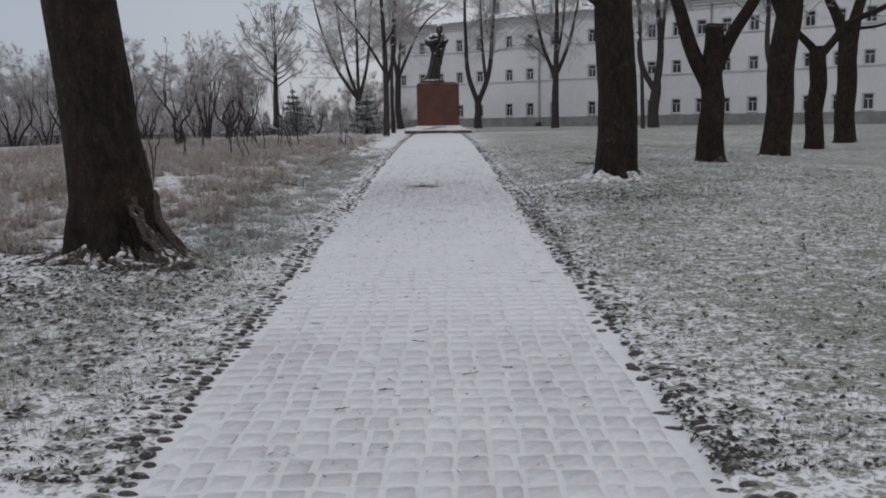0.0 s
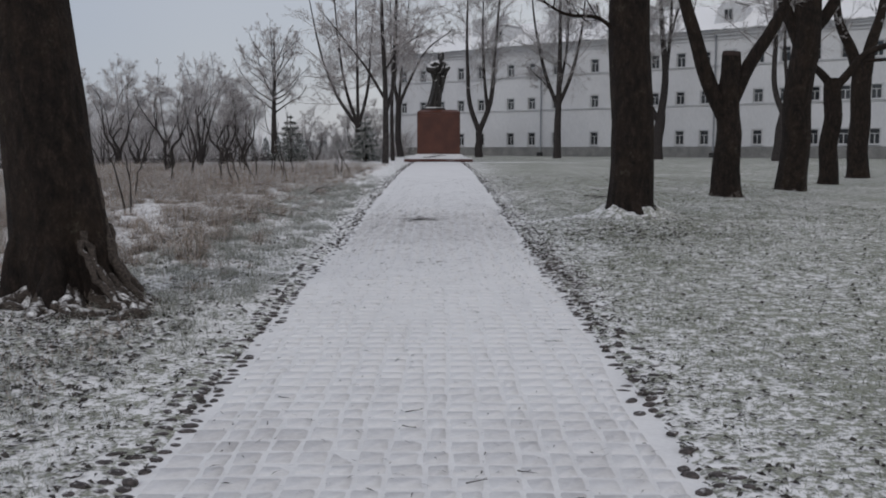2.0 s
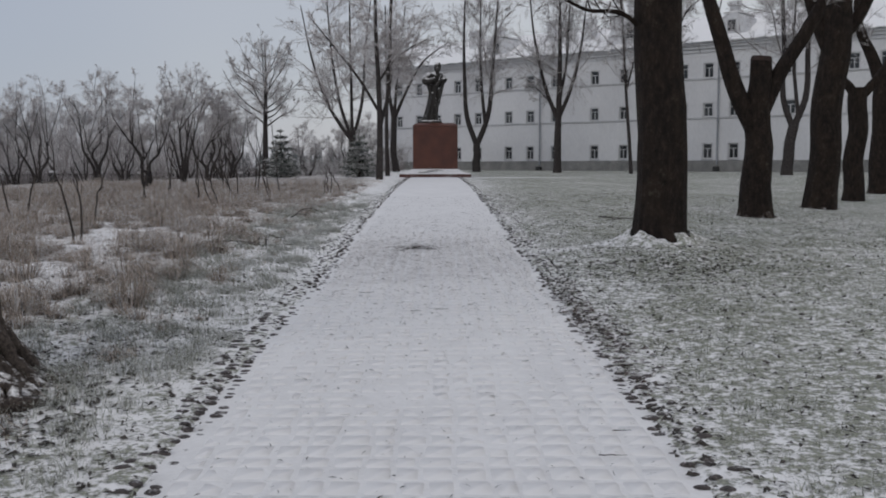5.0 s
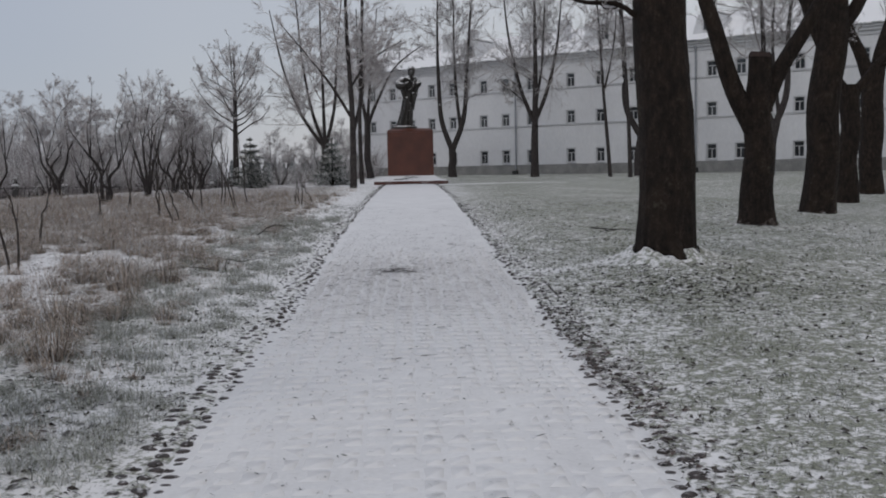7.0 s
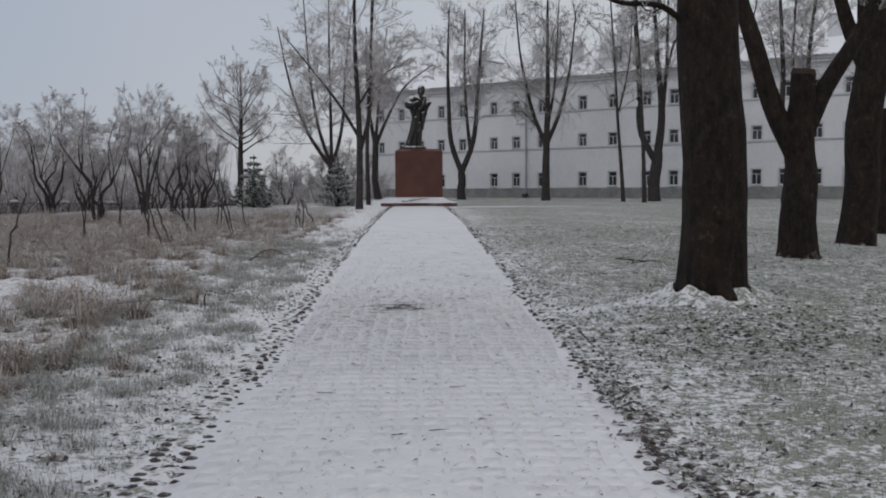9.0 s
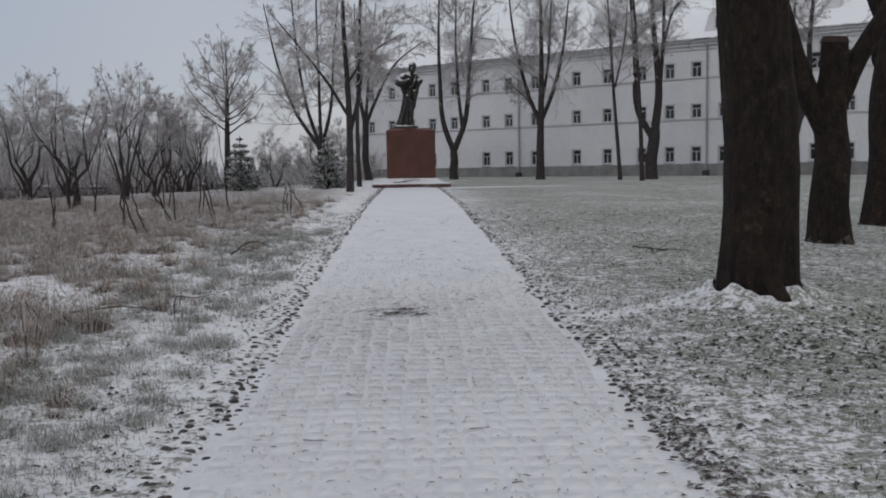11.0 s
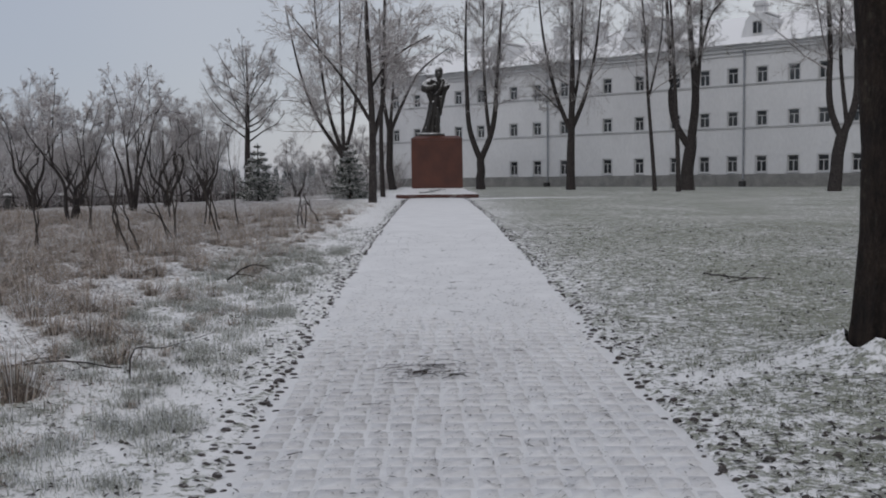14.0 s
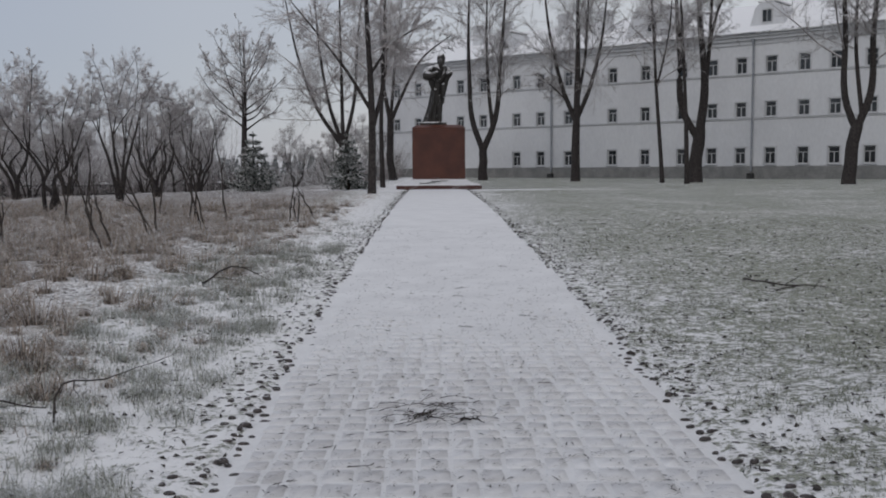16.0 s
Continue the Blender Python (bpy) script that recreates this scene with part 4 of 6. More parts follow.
def far_wood():
    """A low dark belt of conifers on the far side of the meadow."""
    r = np.random.default_rng(73)
    n = 620
    x = r.uniform(-190, 30, n)
    y = r.uniform(165, 215, n)
    h = r.uniform(3.4, 5.4, n)
    w = h * r.uniform(0.20, 0.30, n)
    verts, faces = [], []
    k = 0
    tiers, sides = 5, 7
    for i in range(n):
        for j in range(tiers):
            z0 = h[i] * (0.05 + 0.19 * j)
            z1 = min(z0 + h[i] * 0.30, h[i])
            rr = w[i] * (1 - j / (tiers + 0.3))
            a = np.arange(sides) * 2 * np.pi / sides + r.uniform(0, 1)
            q = rr * r.uniform(0.75, 1.2, sides)
            ring = np.stack([x[i] + np.cos(a) * q, y[i] + np.sin(a) * q, np.full(sides, z0)], -1)
            verts.append(np.vstack([ring, [[x[i], y[i], z1]]]))
            faces += [(k + s, k + (s + 1) % sides, k + sides) for s in range(sides)]
            k += sides + 1
    ob = array_part("far_forest", np.concatenate(verts), faces, M_FAR, None, smooth=False)
    tagged(ob, "distant dark belt of frosted conifers beyond the meadow", "forest", kind="stuff")


far_wood()

# ---------------------------------------------------------------- monument
PX, PY = 0.045, 58.3
plinth = empty("monument_plinth", pose(PX, 0, 0), "low red granite steps under snow, a bough laid on them", "plinth")
part("lower_step", boxed(-2.02, 2.02, 56.5, 62.9, 0.75, 1.225, bevel=0.02), M_STEP, plinth)
bm = bmesh.new()
low = [bm.verts.new(p) for p in ((-1.97, 56.56, 1.16), (1.97, 56.56, 1.16), (1.97, 62.85, 1.16), (-1.97, 62.85, 1.16))]
rim = [bm.verts.new(p) for p in ((-1.96, 56.57, 1.245), (1.96, 56.57, 1.245), (1.96, 62.84, 1.245), (-1.96, 62.84, 1.245))]
mid = [bm.verts.new(p) for p in ((-1.62, 57.3, 1.33), (1.62, 57.3, 1.32), (1.62, 62.2, 1.33), (-1.62, 62.2, 1.33))]
top = [bm.verts.new(p) for p in ((-1.34, 58.1, 1.50), (1.34, 58.1, 1.50), (1.34, 61.2, 1.5), (-1.34, 61.2, 1.5))]
for lo, hi in ((low, rim), (rim, mid), (mid, top)):
    for i in range(4):
        bm.faces.new((lo[i], lo[(i + 1) % 4], hi[(i + 1) % 4], hi[i]))
bm.faces.new(top)
bm.faces.new(low[::-1])
part("snow_cover", bm, M_BED, plinth, "smooth snow lying over the steps")
pedestal = empty("pedestal", pose(PX, PY + 1.3, 1.5), "square dark red granite pedestal carrying the statue", "pedestal")
part("block", boxed(-1.295, 1.295, -1.3, 1.3, 0, 2.44, bevel=0.02), M_GRANITE, pedestal)
bm = bmesh.new()
lo = [bm.verts.new((sx * 1.295, sy * 1.3, 2.445)) for sx, sy in ((-1, -1), (1, -1), (1, 1), (-1, 1))]
mi = [bm.verts.new((sx * 1.295, sy * 1.3, 2.52)) for sx, sy in ((-1, -1), (1, -1), (1, 1), (-1, 1))]
hi = [bm.verts.new((sx * 1.06, sy * 1.06, 2.66)) for sx, sy in ((-1, -1), (1, -1), (1, 1), (-1, 1))]
for i in range(4):
    j = (i + 1) % 4
    bm.faces.new((lo[i], lo[j], mi[j], mi[i]))
    bm.faces.new((mi[i], mi[j], hi[j], hi[i]))
bm.faces.new(hi)
bm.faces.new(lo[::-1])
part("cap", bm, M_GRANITE, pedestal)


def build_statue():
    """A robed standing figure as one plain mesh: robe rings, shoulders, head and arms."""
    rings = [(0.00, -0.12, 0.0, 0.47, 0.42), (0.10, -0.12, 0, 0.45, 0.41), (0.47, -0.07, 0, 0.40, 0.37), (0.84, -0.01, 0, 0.36, 0.33), (1.3, 0.04, 0, 0.34, 0.31),
             (1.78, 0.08, 0, 0.32, 0.29), (2.05, 0.09, 0, 0.33, 0.29), (2.35, 0.10, 0, 0.39, 0.30), (2.58, 0.11, 0, 0.45, 0.29), (2.70, 0.13, 0, 0.38, 0.25), (2.79, 0.16, 0, 0.18, 0.18),
             (2.84, 0.17, -0.03, 0.17, 0.19), (2.92, 0.18, -0.06, 0.195, 0.22), (3.05, 0.18, -0.06, 0.205, 0.235), (3.18, 0.18, -0.03, 0.20, 0.23), (3.30, 0.17, -0.01, 0.14, 0.16), (3.36, 0.17, 0, 0.03, 0.03)]
    sides = 28
    ang = np.linspace(0, 2 * np.pi, sides, endpoint=False)
    pieces = []
    src = np.array(rings)
    verts = []
    for z in np.linspace(0, 3.36, 70):
        cx, cy, rx, ry = (np.interp(z, src[:, 0], src[:, i]) for i in (1, 2, 3, 4))
        fold = 1 + 0.13 * np.clip((2.3 - z) / 2.3, 0, 1) * np.sin(ang * 9 + 1.6 * z + 0.8 * np.sin(3 * z)) + 0.04 * np.clip((2.7 - z), 0, 1) * np.sin(ang * 5 - 2.2 * z)
        verts.append(np.stack([cx + np.cos(ang) * rx * fold, cy + np.sin(ang) * ry * fold, np.full(sides, z)], -1))
    verts = [verts[0] * [0.001, 0.001, 1]] + verts + [verts[-1] * [0.001, 0.001, 1] + [0.17, 0, 0]]
    idx = np.arange(72 * sides).reshape(72, sides)
    nxt = np.roll(idx, -1, axis=1)
    pieces.append((np.concatenate(verts), np.stack([idx[:-1], nxt[:-1], nxt[1:], idx[1:]], -1).reshape(-1, 4)))

    def limb(points, radii, count=14, k=10):
        line = resample(points, count)
        rad = np.interp(np.linspace(0, 1, count), np.linspace(0, 1, len(radii)), radii)
        line = np.concatenate([line[:1], line, line[-1:]])
        rad = np.concatenate([[0.001], rad, [0.001]])
        pieces.append(tubes(line[None], rad[None], k))
    # sleeves, hands, beard, cloak edge and the scroll held at the chest
    limb([(-0.18, -0.02, 2.60), (-0.40, -0.12, 2.48), (-0.50, -0.26, 2.24), (-0.22, -0.46, 2.22), (0.05, -0.48, 2.40)], [0.17, 0.22, 0.22, 0.15, 0.08])
    limb([(0.42, 0, 2.58), (0.56, -0.08, 2.40), (0.58, -0.26, 2.24), (0.66, -0.44, 2.28), (0.74, -0.56, 2.38)], [0.16, 0.17, 0.16, 0.11, 0.06])
    limb([(-0.36, -0.22, 2.30), (-0.26, -0.26, 1.95), (-0.16, -0.26, 1.5)], [0.17, 0.14, 0.06])
    limb([(0.54, -0.22, 2.24), (0.46, -0.22, 1.9), (0.40, -0.2, 1.2)], [0.14, 0.12, 0.05])
    limb([(0.18, -0.24, 2.98), (0.17, -0.30, 2.82), (0.14, -0.30, 2.62)], [0.11, 0.12, 0.04])
    limb([(0.40, -0.24, 2.68), (0.38, -0.36, 2.40), (0.26, -0.40, 2.08), (0.02, -0.38, 1.92)], [0.06, 0.08, 0.09, 0.05])
    limb([(0.34, -0.28, 1.85), (0.38, -0.32, 1.4), (0.38, -0.32, 0.9)], [0.07, 0.09, 0.04])
    limb([(-0.05, -0.30, 1.6), (-0.14, -0.34, 0.9), (-0.30, -0.36, 0.1)], [0.06, 0.09, 0.08])
    limb([(0.20, -0.30, 1.3), (0.22, -0.36, 0.7), (0.26, -0.38, 0.06)], [0.05, 0.09, 0.10])
    limb([(-0.22, -0.26, 2.64), (0.0, -0.32, 2.54), (0.16, -0.34, 2.46)], [0.10, 0.11, 0.06])
    v, f = join(pieces)
    foot = [(np.array([[-0.75, -0.55, -0.11], [0.62, -0.55, -0.11], [0.62, 0.5, -0.11], [-0.75, 0.5, -0.11], [-0.72, -0.52, 0.03], [0.59, -0.52, 0.03], [0.59, 0.47, 0.03], [-0.72, 0.47, 0.03]]),
             np.array([[0, 1, 5, 4], [1, 2, 6, 5], [2, 3, 7, 6], [3, 0, 4, 7], [4, 5, 6, 7], [0, 3, 2, 1]]))]
    v, f = join([(v, f)] + foot)
    v = v * [1, 1, 1.045] + np.stack([0.055 * (v[:, 2] - 1.0), 0 * v[:, 2], 0 * v[:, 2]], -1)
    ob = array_part("statue", v, f, M_BRONZE, None)
    fuse = ob.modifiers.new("fuse", "REMESH")
    fuse.mode, fuse.voxel_size, fuse.use_smooth_shade = "VOXEL", 0.028, True
    ob.matrix_world = pose(PX - 0.14, PY + 1.3, 4.28)
    tagged(ob, "dark bronze robed statue with snow on its shoulders", "statue")


build_statue()


def bough(name, pts, r0, seed, label, count=9, mat=None, category="branch", group=""):
    """A fallen branch: a crooked stem with side twigs, lying on the ground."""
    g = np.random.default_rng(seed)
    line = resample(pts, 12)
    line[1:-1] += g.normal(0, r0 * 0.8, (10, 3)) * [1, 1, 0.3]
    rad = np.linspace(r0, r0 * 0.3, 12)
    pieces = [tubes(line[None], rad[None], 6)]
    if count:
        l2, q2 = sprout(g, line[None], rad[None], count, 0.1, 0.95, 0.34, 38, 3, -0.02, 0.1, 0.02, 0.002)
        l2[:, :, 2] = np.maximum(l2[:, :, 2], line[:, 2].min() + 0.004)
        pieces.append(tubes(l2, q2, 4))
    v, f = join(pieces)
    ob = array_part(name, v, f, mat or M_STICK, None)
    o = np.array(pts[0])
    ob.data.transform(Matrix.Translation(-Vector(o)))
    ob.location = o
    return tagged(ob, label, category, group)


bough("fir_bough", [(-0.85, 56.95, 1.31), (-0.4, 57.1, 1.34), (0.0, 57.4, 1.40), (0.45, 57.6, 1.45)], 0.05, 81, "dark fir bough laid on the snowy steps", 26, M_NEEDLE)

# ---------------------------------------------------------------- white three-storey building
K = 1.12
house = empty("monastery_building", pose(24.09, 84.75, 0, rz=-39.75), "long white three-storey building with grey base and snowy roof", "building")
COLS = [-32.4, -29.9, -27.6, -25.24, -22.86, -19.5, -17.2, -14.65, -10.8, -8.1, -5.2, -2.95, -0.87, 1.2, 3.4, 5.4, 7.6] + [9.75 + 2.12 * i for i in range(14)]
COLS = [c * K for c in COLS]
X0, X1 = -39.5, 45.0
WW = 0.82
LEVELS = [(2.30, 3.54), (5.86, 6.98), (9.14, 10.36)]
EAVES = 12.05


def build_wall():
    xs = sorted({X0, X1, *[round(c + s * WW / 2, 3) for c in COLS for s in (-1, 1)]})
    zs = sorted({0.6, EAVES, *[z for lv in LEVELS for z in lv]})
    bm = bmesh.new()
    grid = [[bm.verts.new((x, 0, z)) for z in zs] for x in xs]
    for i in range(len(xs) - 1):
        mid = (xs[i] + xs[i + 1]) / 2
        is_col = any(abs(mid - c) < WW / 2 for c in COLS)
        for j in range(len(zs) - 1):
            zm = (zs[j] + zs[j + 1]) / 2
            if is_col and any(a < zm < b for a, b in LEVELS):
                continue
            bm.faces.new((grid[i][j], grid[i + 1][j], grid[i + 1][j + 1], grid[i][j + 1]))
    for v in [v for v in bm.verts if not v.link_faces]:
        bm.verts.remove(v)
    made = bmesh.ops.extrude_face_region(bm, geom=bm.faces[:])["geom"]
    for v in made:
        if isinstance(v, bmesh.types.BMVert):
            v.co.y += 0.5
    part("front_wall", bm, M_WALL, house)
    part("end_wall", boxed(X0, X0 + 0.5, 0.5, 13, 0.6, EAVES), M_WALL, house)
    part("end_wall", boxed(X1 - 0.5, X1, 0.5, 13, 0.6, EAVES), M_WALL, house)
    part("back_wall", boxed(X0, X1, 13, 13.5, 0.6, EAVES), M_WALL, house)
    part("inner_wall", boxed(X0 + 0.5, X1 - 0.5, 1.6, 1.7, 0.6, EAVES), M_BASE, house)
    part("base_course", boxed(X0 - 0.1, X1 + 0.1, -0.12, -0.003, 0.5, 2.12, bevel=0.02), M_BASE, house)
    for z in (5.66, 8.98):
        bm = boxed(X0 - 0.05, X1 + 0.05, -0.07, -0.003, z, z + 0.10, bevel=0.015)
        box(bm, X0 - 0.08, X1 + 0.08, -0.11, -0.003, z + 0.10, z + 0.15, bevel=0.01)
        part("string_course", bm, M_CORNICE, house)
    bm = boxed(X0 - 0.1, X1 + 0.1, -0.10, -0.003, EAVES - 0.75, EAVES - 0.45, bevel=0.02)
    box(bm, X0 - 0.15, X1 + 0.15, -0.28, -0.003, EAVES - 0.45, EAVES - 0.2, bevel=0.03)
    box(bm, X0 - 0.2, X1 + 0.2, -0.45, -0.003, EAVES - 0.2, EAVES, bevel=0.03)
    part("cornice", bm, M_CORNICE, house)


build_wall()


def build_roof():
    bm = bmesh.new()
    pts = [(-0.62, EAVES), (-0.62, EAVES + 0.10), (6.75, EAVES + 3.3), (14.1, EAVES + 0.10), (14.1, EAVES)]
    a = [bm.verts.new((X0 - 0.4, y, z)) for y, z in pts]
    b = [bm.verts.new((X1 + 0.4, y, z)) for y, z in pts]
    for i in range(5):
        j = (i + 1) % 5
        bm.faces.new((a[i], b[i], b[j], a[j]))
    bm.faces.new(a)
    bm.faces.new(b[::-1])
    part("roof", bm, M_ROOF, house, "metal roof white with snow")


build_roof()


def pierced(xs, zs, solid, y0, y1):
    """A flat piece with openings: the cells of a grid for which solid(i, j) holds, given a thickness."""
    bm = bmesh.new()
    grid = [[bm.verts.new((x, y0, z)) for z in zs] for x in xs]
    for i in range(len(xs) - 1):
        for j in range(len(zs) - 1):
            if solid(i, j):
                bm.faces.new((grid[i][j], grid[i + 1][j], grid[i + 1][j + 1], grid[i][j + 1]))
    for v in [v for v in bm.verts if not v.link_faces]:
        bm.verts.remove(v)
    for v in bmesh.ops.extrude_face_region(bm, geom=bm.faces[:])["geom"]:
        if isinstance(v, bmesh.types.BMVert):
            v.co.y += y1 - y0
    return bm


def window_meshes():
    """Frame with a T-shaped glazing bar, casing, sill and pane of one window."""
    out = {}
    for key, hh in enumerate([b - a for a, b in LEVELS]):
        t, w = 0.06, WW / 2
        f = pierced((-w, -w + t, -0.032, 0.032, w - t, w), (0, t, hh * 0.66, hh * 0.66 + 0.05, hh - t, hh),
                    lambda i, j: not ((j == 1 and i in (1, 3)) or (j == 3 and i in (1, 2, 3))), 0.10, 0.16)
        c = pierced((-w - 0.10, -w - 0.003, w + 0.003, w + 0.10), (-0.02, hh + 0.003, hh + 0.10), lambda i, j: j == 1 or i != 1, -0.035, -0.003)
        s = boxed(-WW / 2 - 0.12, WW / 2 + 0.12, -0.13, -0.003, -0.09, -0.022, bevel=0.01)
        p = boxed(-WW / 2 + t, WW / 2 - t, 0.12, 0.13, t, hh - t)
        for name, bm, mat in (("frame", f, M_FRAME), ("casing", c, M_CORNICE), ("sill", s, M_CORNICE), ("pane", p, M_GLASS)):
            me = bpy.data.meshes.new(name)
            bmesh.ops.recalc_face_normals(bm, faces=bm.faces)
            bm.to_mesh(me)
            bm.free()
            me.materials.append(mat)
            out[key, name] = me
    return out


WIN = window_meshes()
for c in COLS:
    for lv, (za, zb) in enumerate(LEVELS):
        w = new("window", WIN[lv, "frame"])
        w.parent, w.location = house, (c, 0, za)
        for name in ("casing", "sill", "pane"):
            adopt(new(name, WIN[lv, name]), w)


def drainpipe(x):
    bm = bmesh.new()
    bmesh.ops.create_cone(bm, cap_ends=True, segments=10, radius1=0.075, radius2=0.075, depth=EAVES - 2.0, matrix=pose(x, -0.2, (EAVES + 1.5) / 2))
    for z in (3.2, 5.4, 7.6, 9.8):
        bmesh.ops.create_cone(bm, cap_ends=True, segments=10, radius1=0.10, radius2=0.10, depth=0.06, matrix=pose(x, -0.2, z))
    bmesh.ops.create_cone(bm, cap_ends=True, segments=10, radius1=0.08, radius2=0.16, depth=0.35, matrix=pose(x, -0.25, EAVES - 0.55))
    part("drainpipe", bm, M_PIPE, house)
    part("drain_box", boxed(x - 0.22, x + 0.22, -0.55, -0.13, 0.9, 1.6, bevel=0.03), M_RAIL, house)


for x in (-16.1 * K, 0.0, 15.6 * K, 31 * K):
    drainpipe(x)


def dormer(x, w, h, y, arch, crown):
    """A masonry dormer with a round-topped front, a small window and a chimney-like crown."""
    z0 = EAVES + 0.1 + (y + 0.6) * 0.435 - 0.2
    bm = bmesh.new()
    n = 18
    prof = [(-w * 0.60, 0), (-w * 0.54, h * 0.28), (-w * 0.48, h * 0.5)]
    for i in range(n + 1):
        a = math.pi - math.pi * i / n
        prof.append((math.cos(a) * w * 0.46, h * 0.56 + math.sin(a) * h * 0.44 * arch))
    prof += [(w * 0.48, h * 0.5), (w * 0.54, h * 0.28), (w * 0.60, 0)]
    f = [bm.verts.new((x + px, y, z0 + pz)) for px, pz in prof]
    b = [bm.verts.new((x + px, y + 3.2, z0 + pz)) for px, pz in prof]
    bm.faces.new(f)
    bm.faces.new(b[::-1])
    for i in range(len(prof)):
        j = (i + 1) % len(prof)
        bm.faces.new((f[i], f[j], b[j], b[i]))
    d = part("dormer", bm, M_WALL, house)
    part("casing", boxed(x - 0.42, x + 0.42, y - 0.06, y - 0.004, z0 + h * 0.16, z0 + h * 0.72, bevel=0.01), M_FRAME, d)
    part("pane", boxed(x - 0.33, x - 0.03, y - 0.08, y - 0.064, z0 + h * 0.22, z0 + h * 0.66), M_GLASS, d)
    part("pane", boxed(x + 0.03, x + 0.33, y - 0.08, y - 0.064, z0 + h * 0.22, z0 + h * 0.66), M_GLASS, d)
    part("snow_cap", boxed(x - w * 0.34, x + w * 0.34, y - 0.05, y + 3.1, z0 + h * (0.56 + 0.40 * arch), z0 + h * (0.56 + 0.44 * arch) + 0.06, bevel=0.05), M_BED, d)
    if crown:
        bm = boxed(x - 0.36, x + 0.36, y + 0.3, y + 1.0, z0 + h * 0.8, z0 + h + 0.75, bevel=0.02)
        box(bm, x - 0.5, x + 0.5, y + 0.16, y + 1.14, z0 + h + 0.55, z0 + h + 0.72, bevel=0.03)
        box(bm, x - 0.42, x + 0.42, y + 0.22, y + 1.08, z0 + h + 0.72, z0 + h + 0.95, bevel=0.05)
        part("chimney", bm, M_WALL, d)


for x in (0.6, 16.5, 31.5):
    dormer(x, 2.3, 2.0, 0.9, 1.0, True)
dormer(-8.9, 4.2, 3.0, 0.7, 0.75, True)
dormer(-24, 2.3, 2.0, 0.9, 1.0, True)


def chimney(x, y, h, w):
    z = EAVES + 0.1 + (y + 0.6) * 0.435 - 0.4
    bm = boxed(x - w / 2, x + w / 2, y - 0.4, y + 0.4, z, z + h, bevel=0.02)
    box(bm, x - w / 2 - 0.1, x + w / 2 + 0.1, y - 0.5, y + 0.5, z + h - 0.28, z + h - 0.1, bevel=0.02)
    box(bm, x - w / 2 - 0.04, x + w / 2 + 0.04, y - 0.44, y + 0.44, z + h, z + h + 0.12, bevel=0.04)
    part("chimney", bm, M_WALL, house, "white plastered chimney capped with snow")


for x, y, h, w in ((-14.6, 3.2, 2.2, 1.1), (-19.5, 4.4, 2.0, 1.1), (8.6, 4.0, 2.0, 1.1), (24, 4, 2, 1.1), (-29, 4, 2.0, 1.1)):
    chimney(x, y, h, w)

# ---------------------------------------------------------------- fence across the meadow
fence = empty("fence", pose(0, 0, 0), "old stone-post fence with iron rails, snow on the post caps", "fence")
posts = [(-25.87 + 1.652 * k, 68 + 4.43 * k) for k in range(-4, 11)]
for i, (x, y) in enumerate(posts):
    z = gz(x, y)
    bm = boxed(x - 0.13, x + 0.13, y - 0.13, y + 0.13, z - 0.3, z + 1.08, bevel=0.03)
    box(bm, x - 0.18, x + 0.18, y - 0.18, y + 0.18, z + 1.08, z + 1.17, bevel=0.03)
    p = part("post", bm, M_POST, fence)
    bm = bmesh.new()
    bmesh.ops.create_icosphere(bm, subdivisions=2, radius=0.2, matrix=pose(x, y, z + 1.17) @ Matrix.Diagonal((1.35, 1.35, 0.5, 1)))
    part("snow_cap", bm, M_BED, p, smooth=True)
    if i:
        xa, ya = posts[i - 1]
        for h in (0.45, 1.0):
            line = np.array([[xa, ya + 0.2, gz(xa, ya) + h], [x, y - 0.2, z + h]])
            v, f = tubes(line[None], np.full((1, 2), 0.045), 6)
            array_part("rail", v, f, M_RAIL, fence)


# ---------------------------------------------------------------- saplings of the meadow
def sapling(x, y, stems, seed, label="thin bare sapling stems standing in the dry meadow"):
    """stems: (lean in x, height) of each thin stem."""
    g = np.random.default_rng(seed)
    thing = empty("sapling", pose(x, y, gz(x, y) - 0.03), label, "sapling", "meadow saplings")
    for i, (lean, h) in enumerate((a * 1.2, b * 1.35) for a, b in stems):
        o = np.array([g.normal(0, 0.10), g.normal(0, 0.10), 0])
        line = resample([o, o + [lean * 0.4, g.normal(0, 0.06), h * 0.4], o + [lean * 0.8, g.normal(0, 0.1), h * 0.75], o + [lean, g.normal(0, 0.15), h]], 10)
        line[1:-1] += g.normal(0, 0.012, (8, 3))
        rad = np.linspace(0.021, 0.007, 10)
        l2, q2 = sprout(g, line[None], rad[None], 5, 0.4, 1.0, 0.32, 34, 4, 0.08, 0.08, 0.02, 0.005)
        array_part("stem", *tubes(line[None], rad[None], 6), M_STICK, thing)
        tagged(array_part("side_growth", *tubes(l2, q2, 4), M_STICK, thing), kind="stuff")


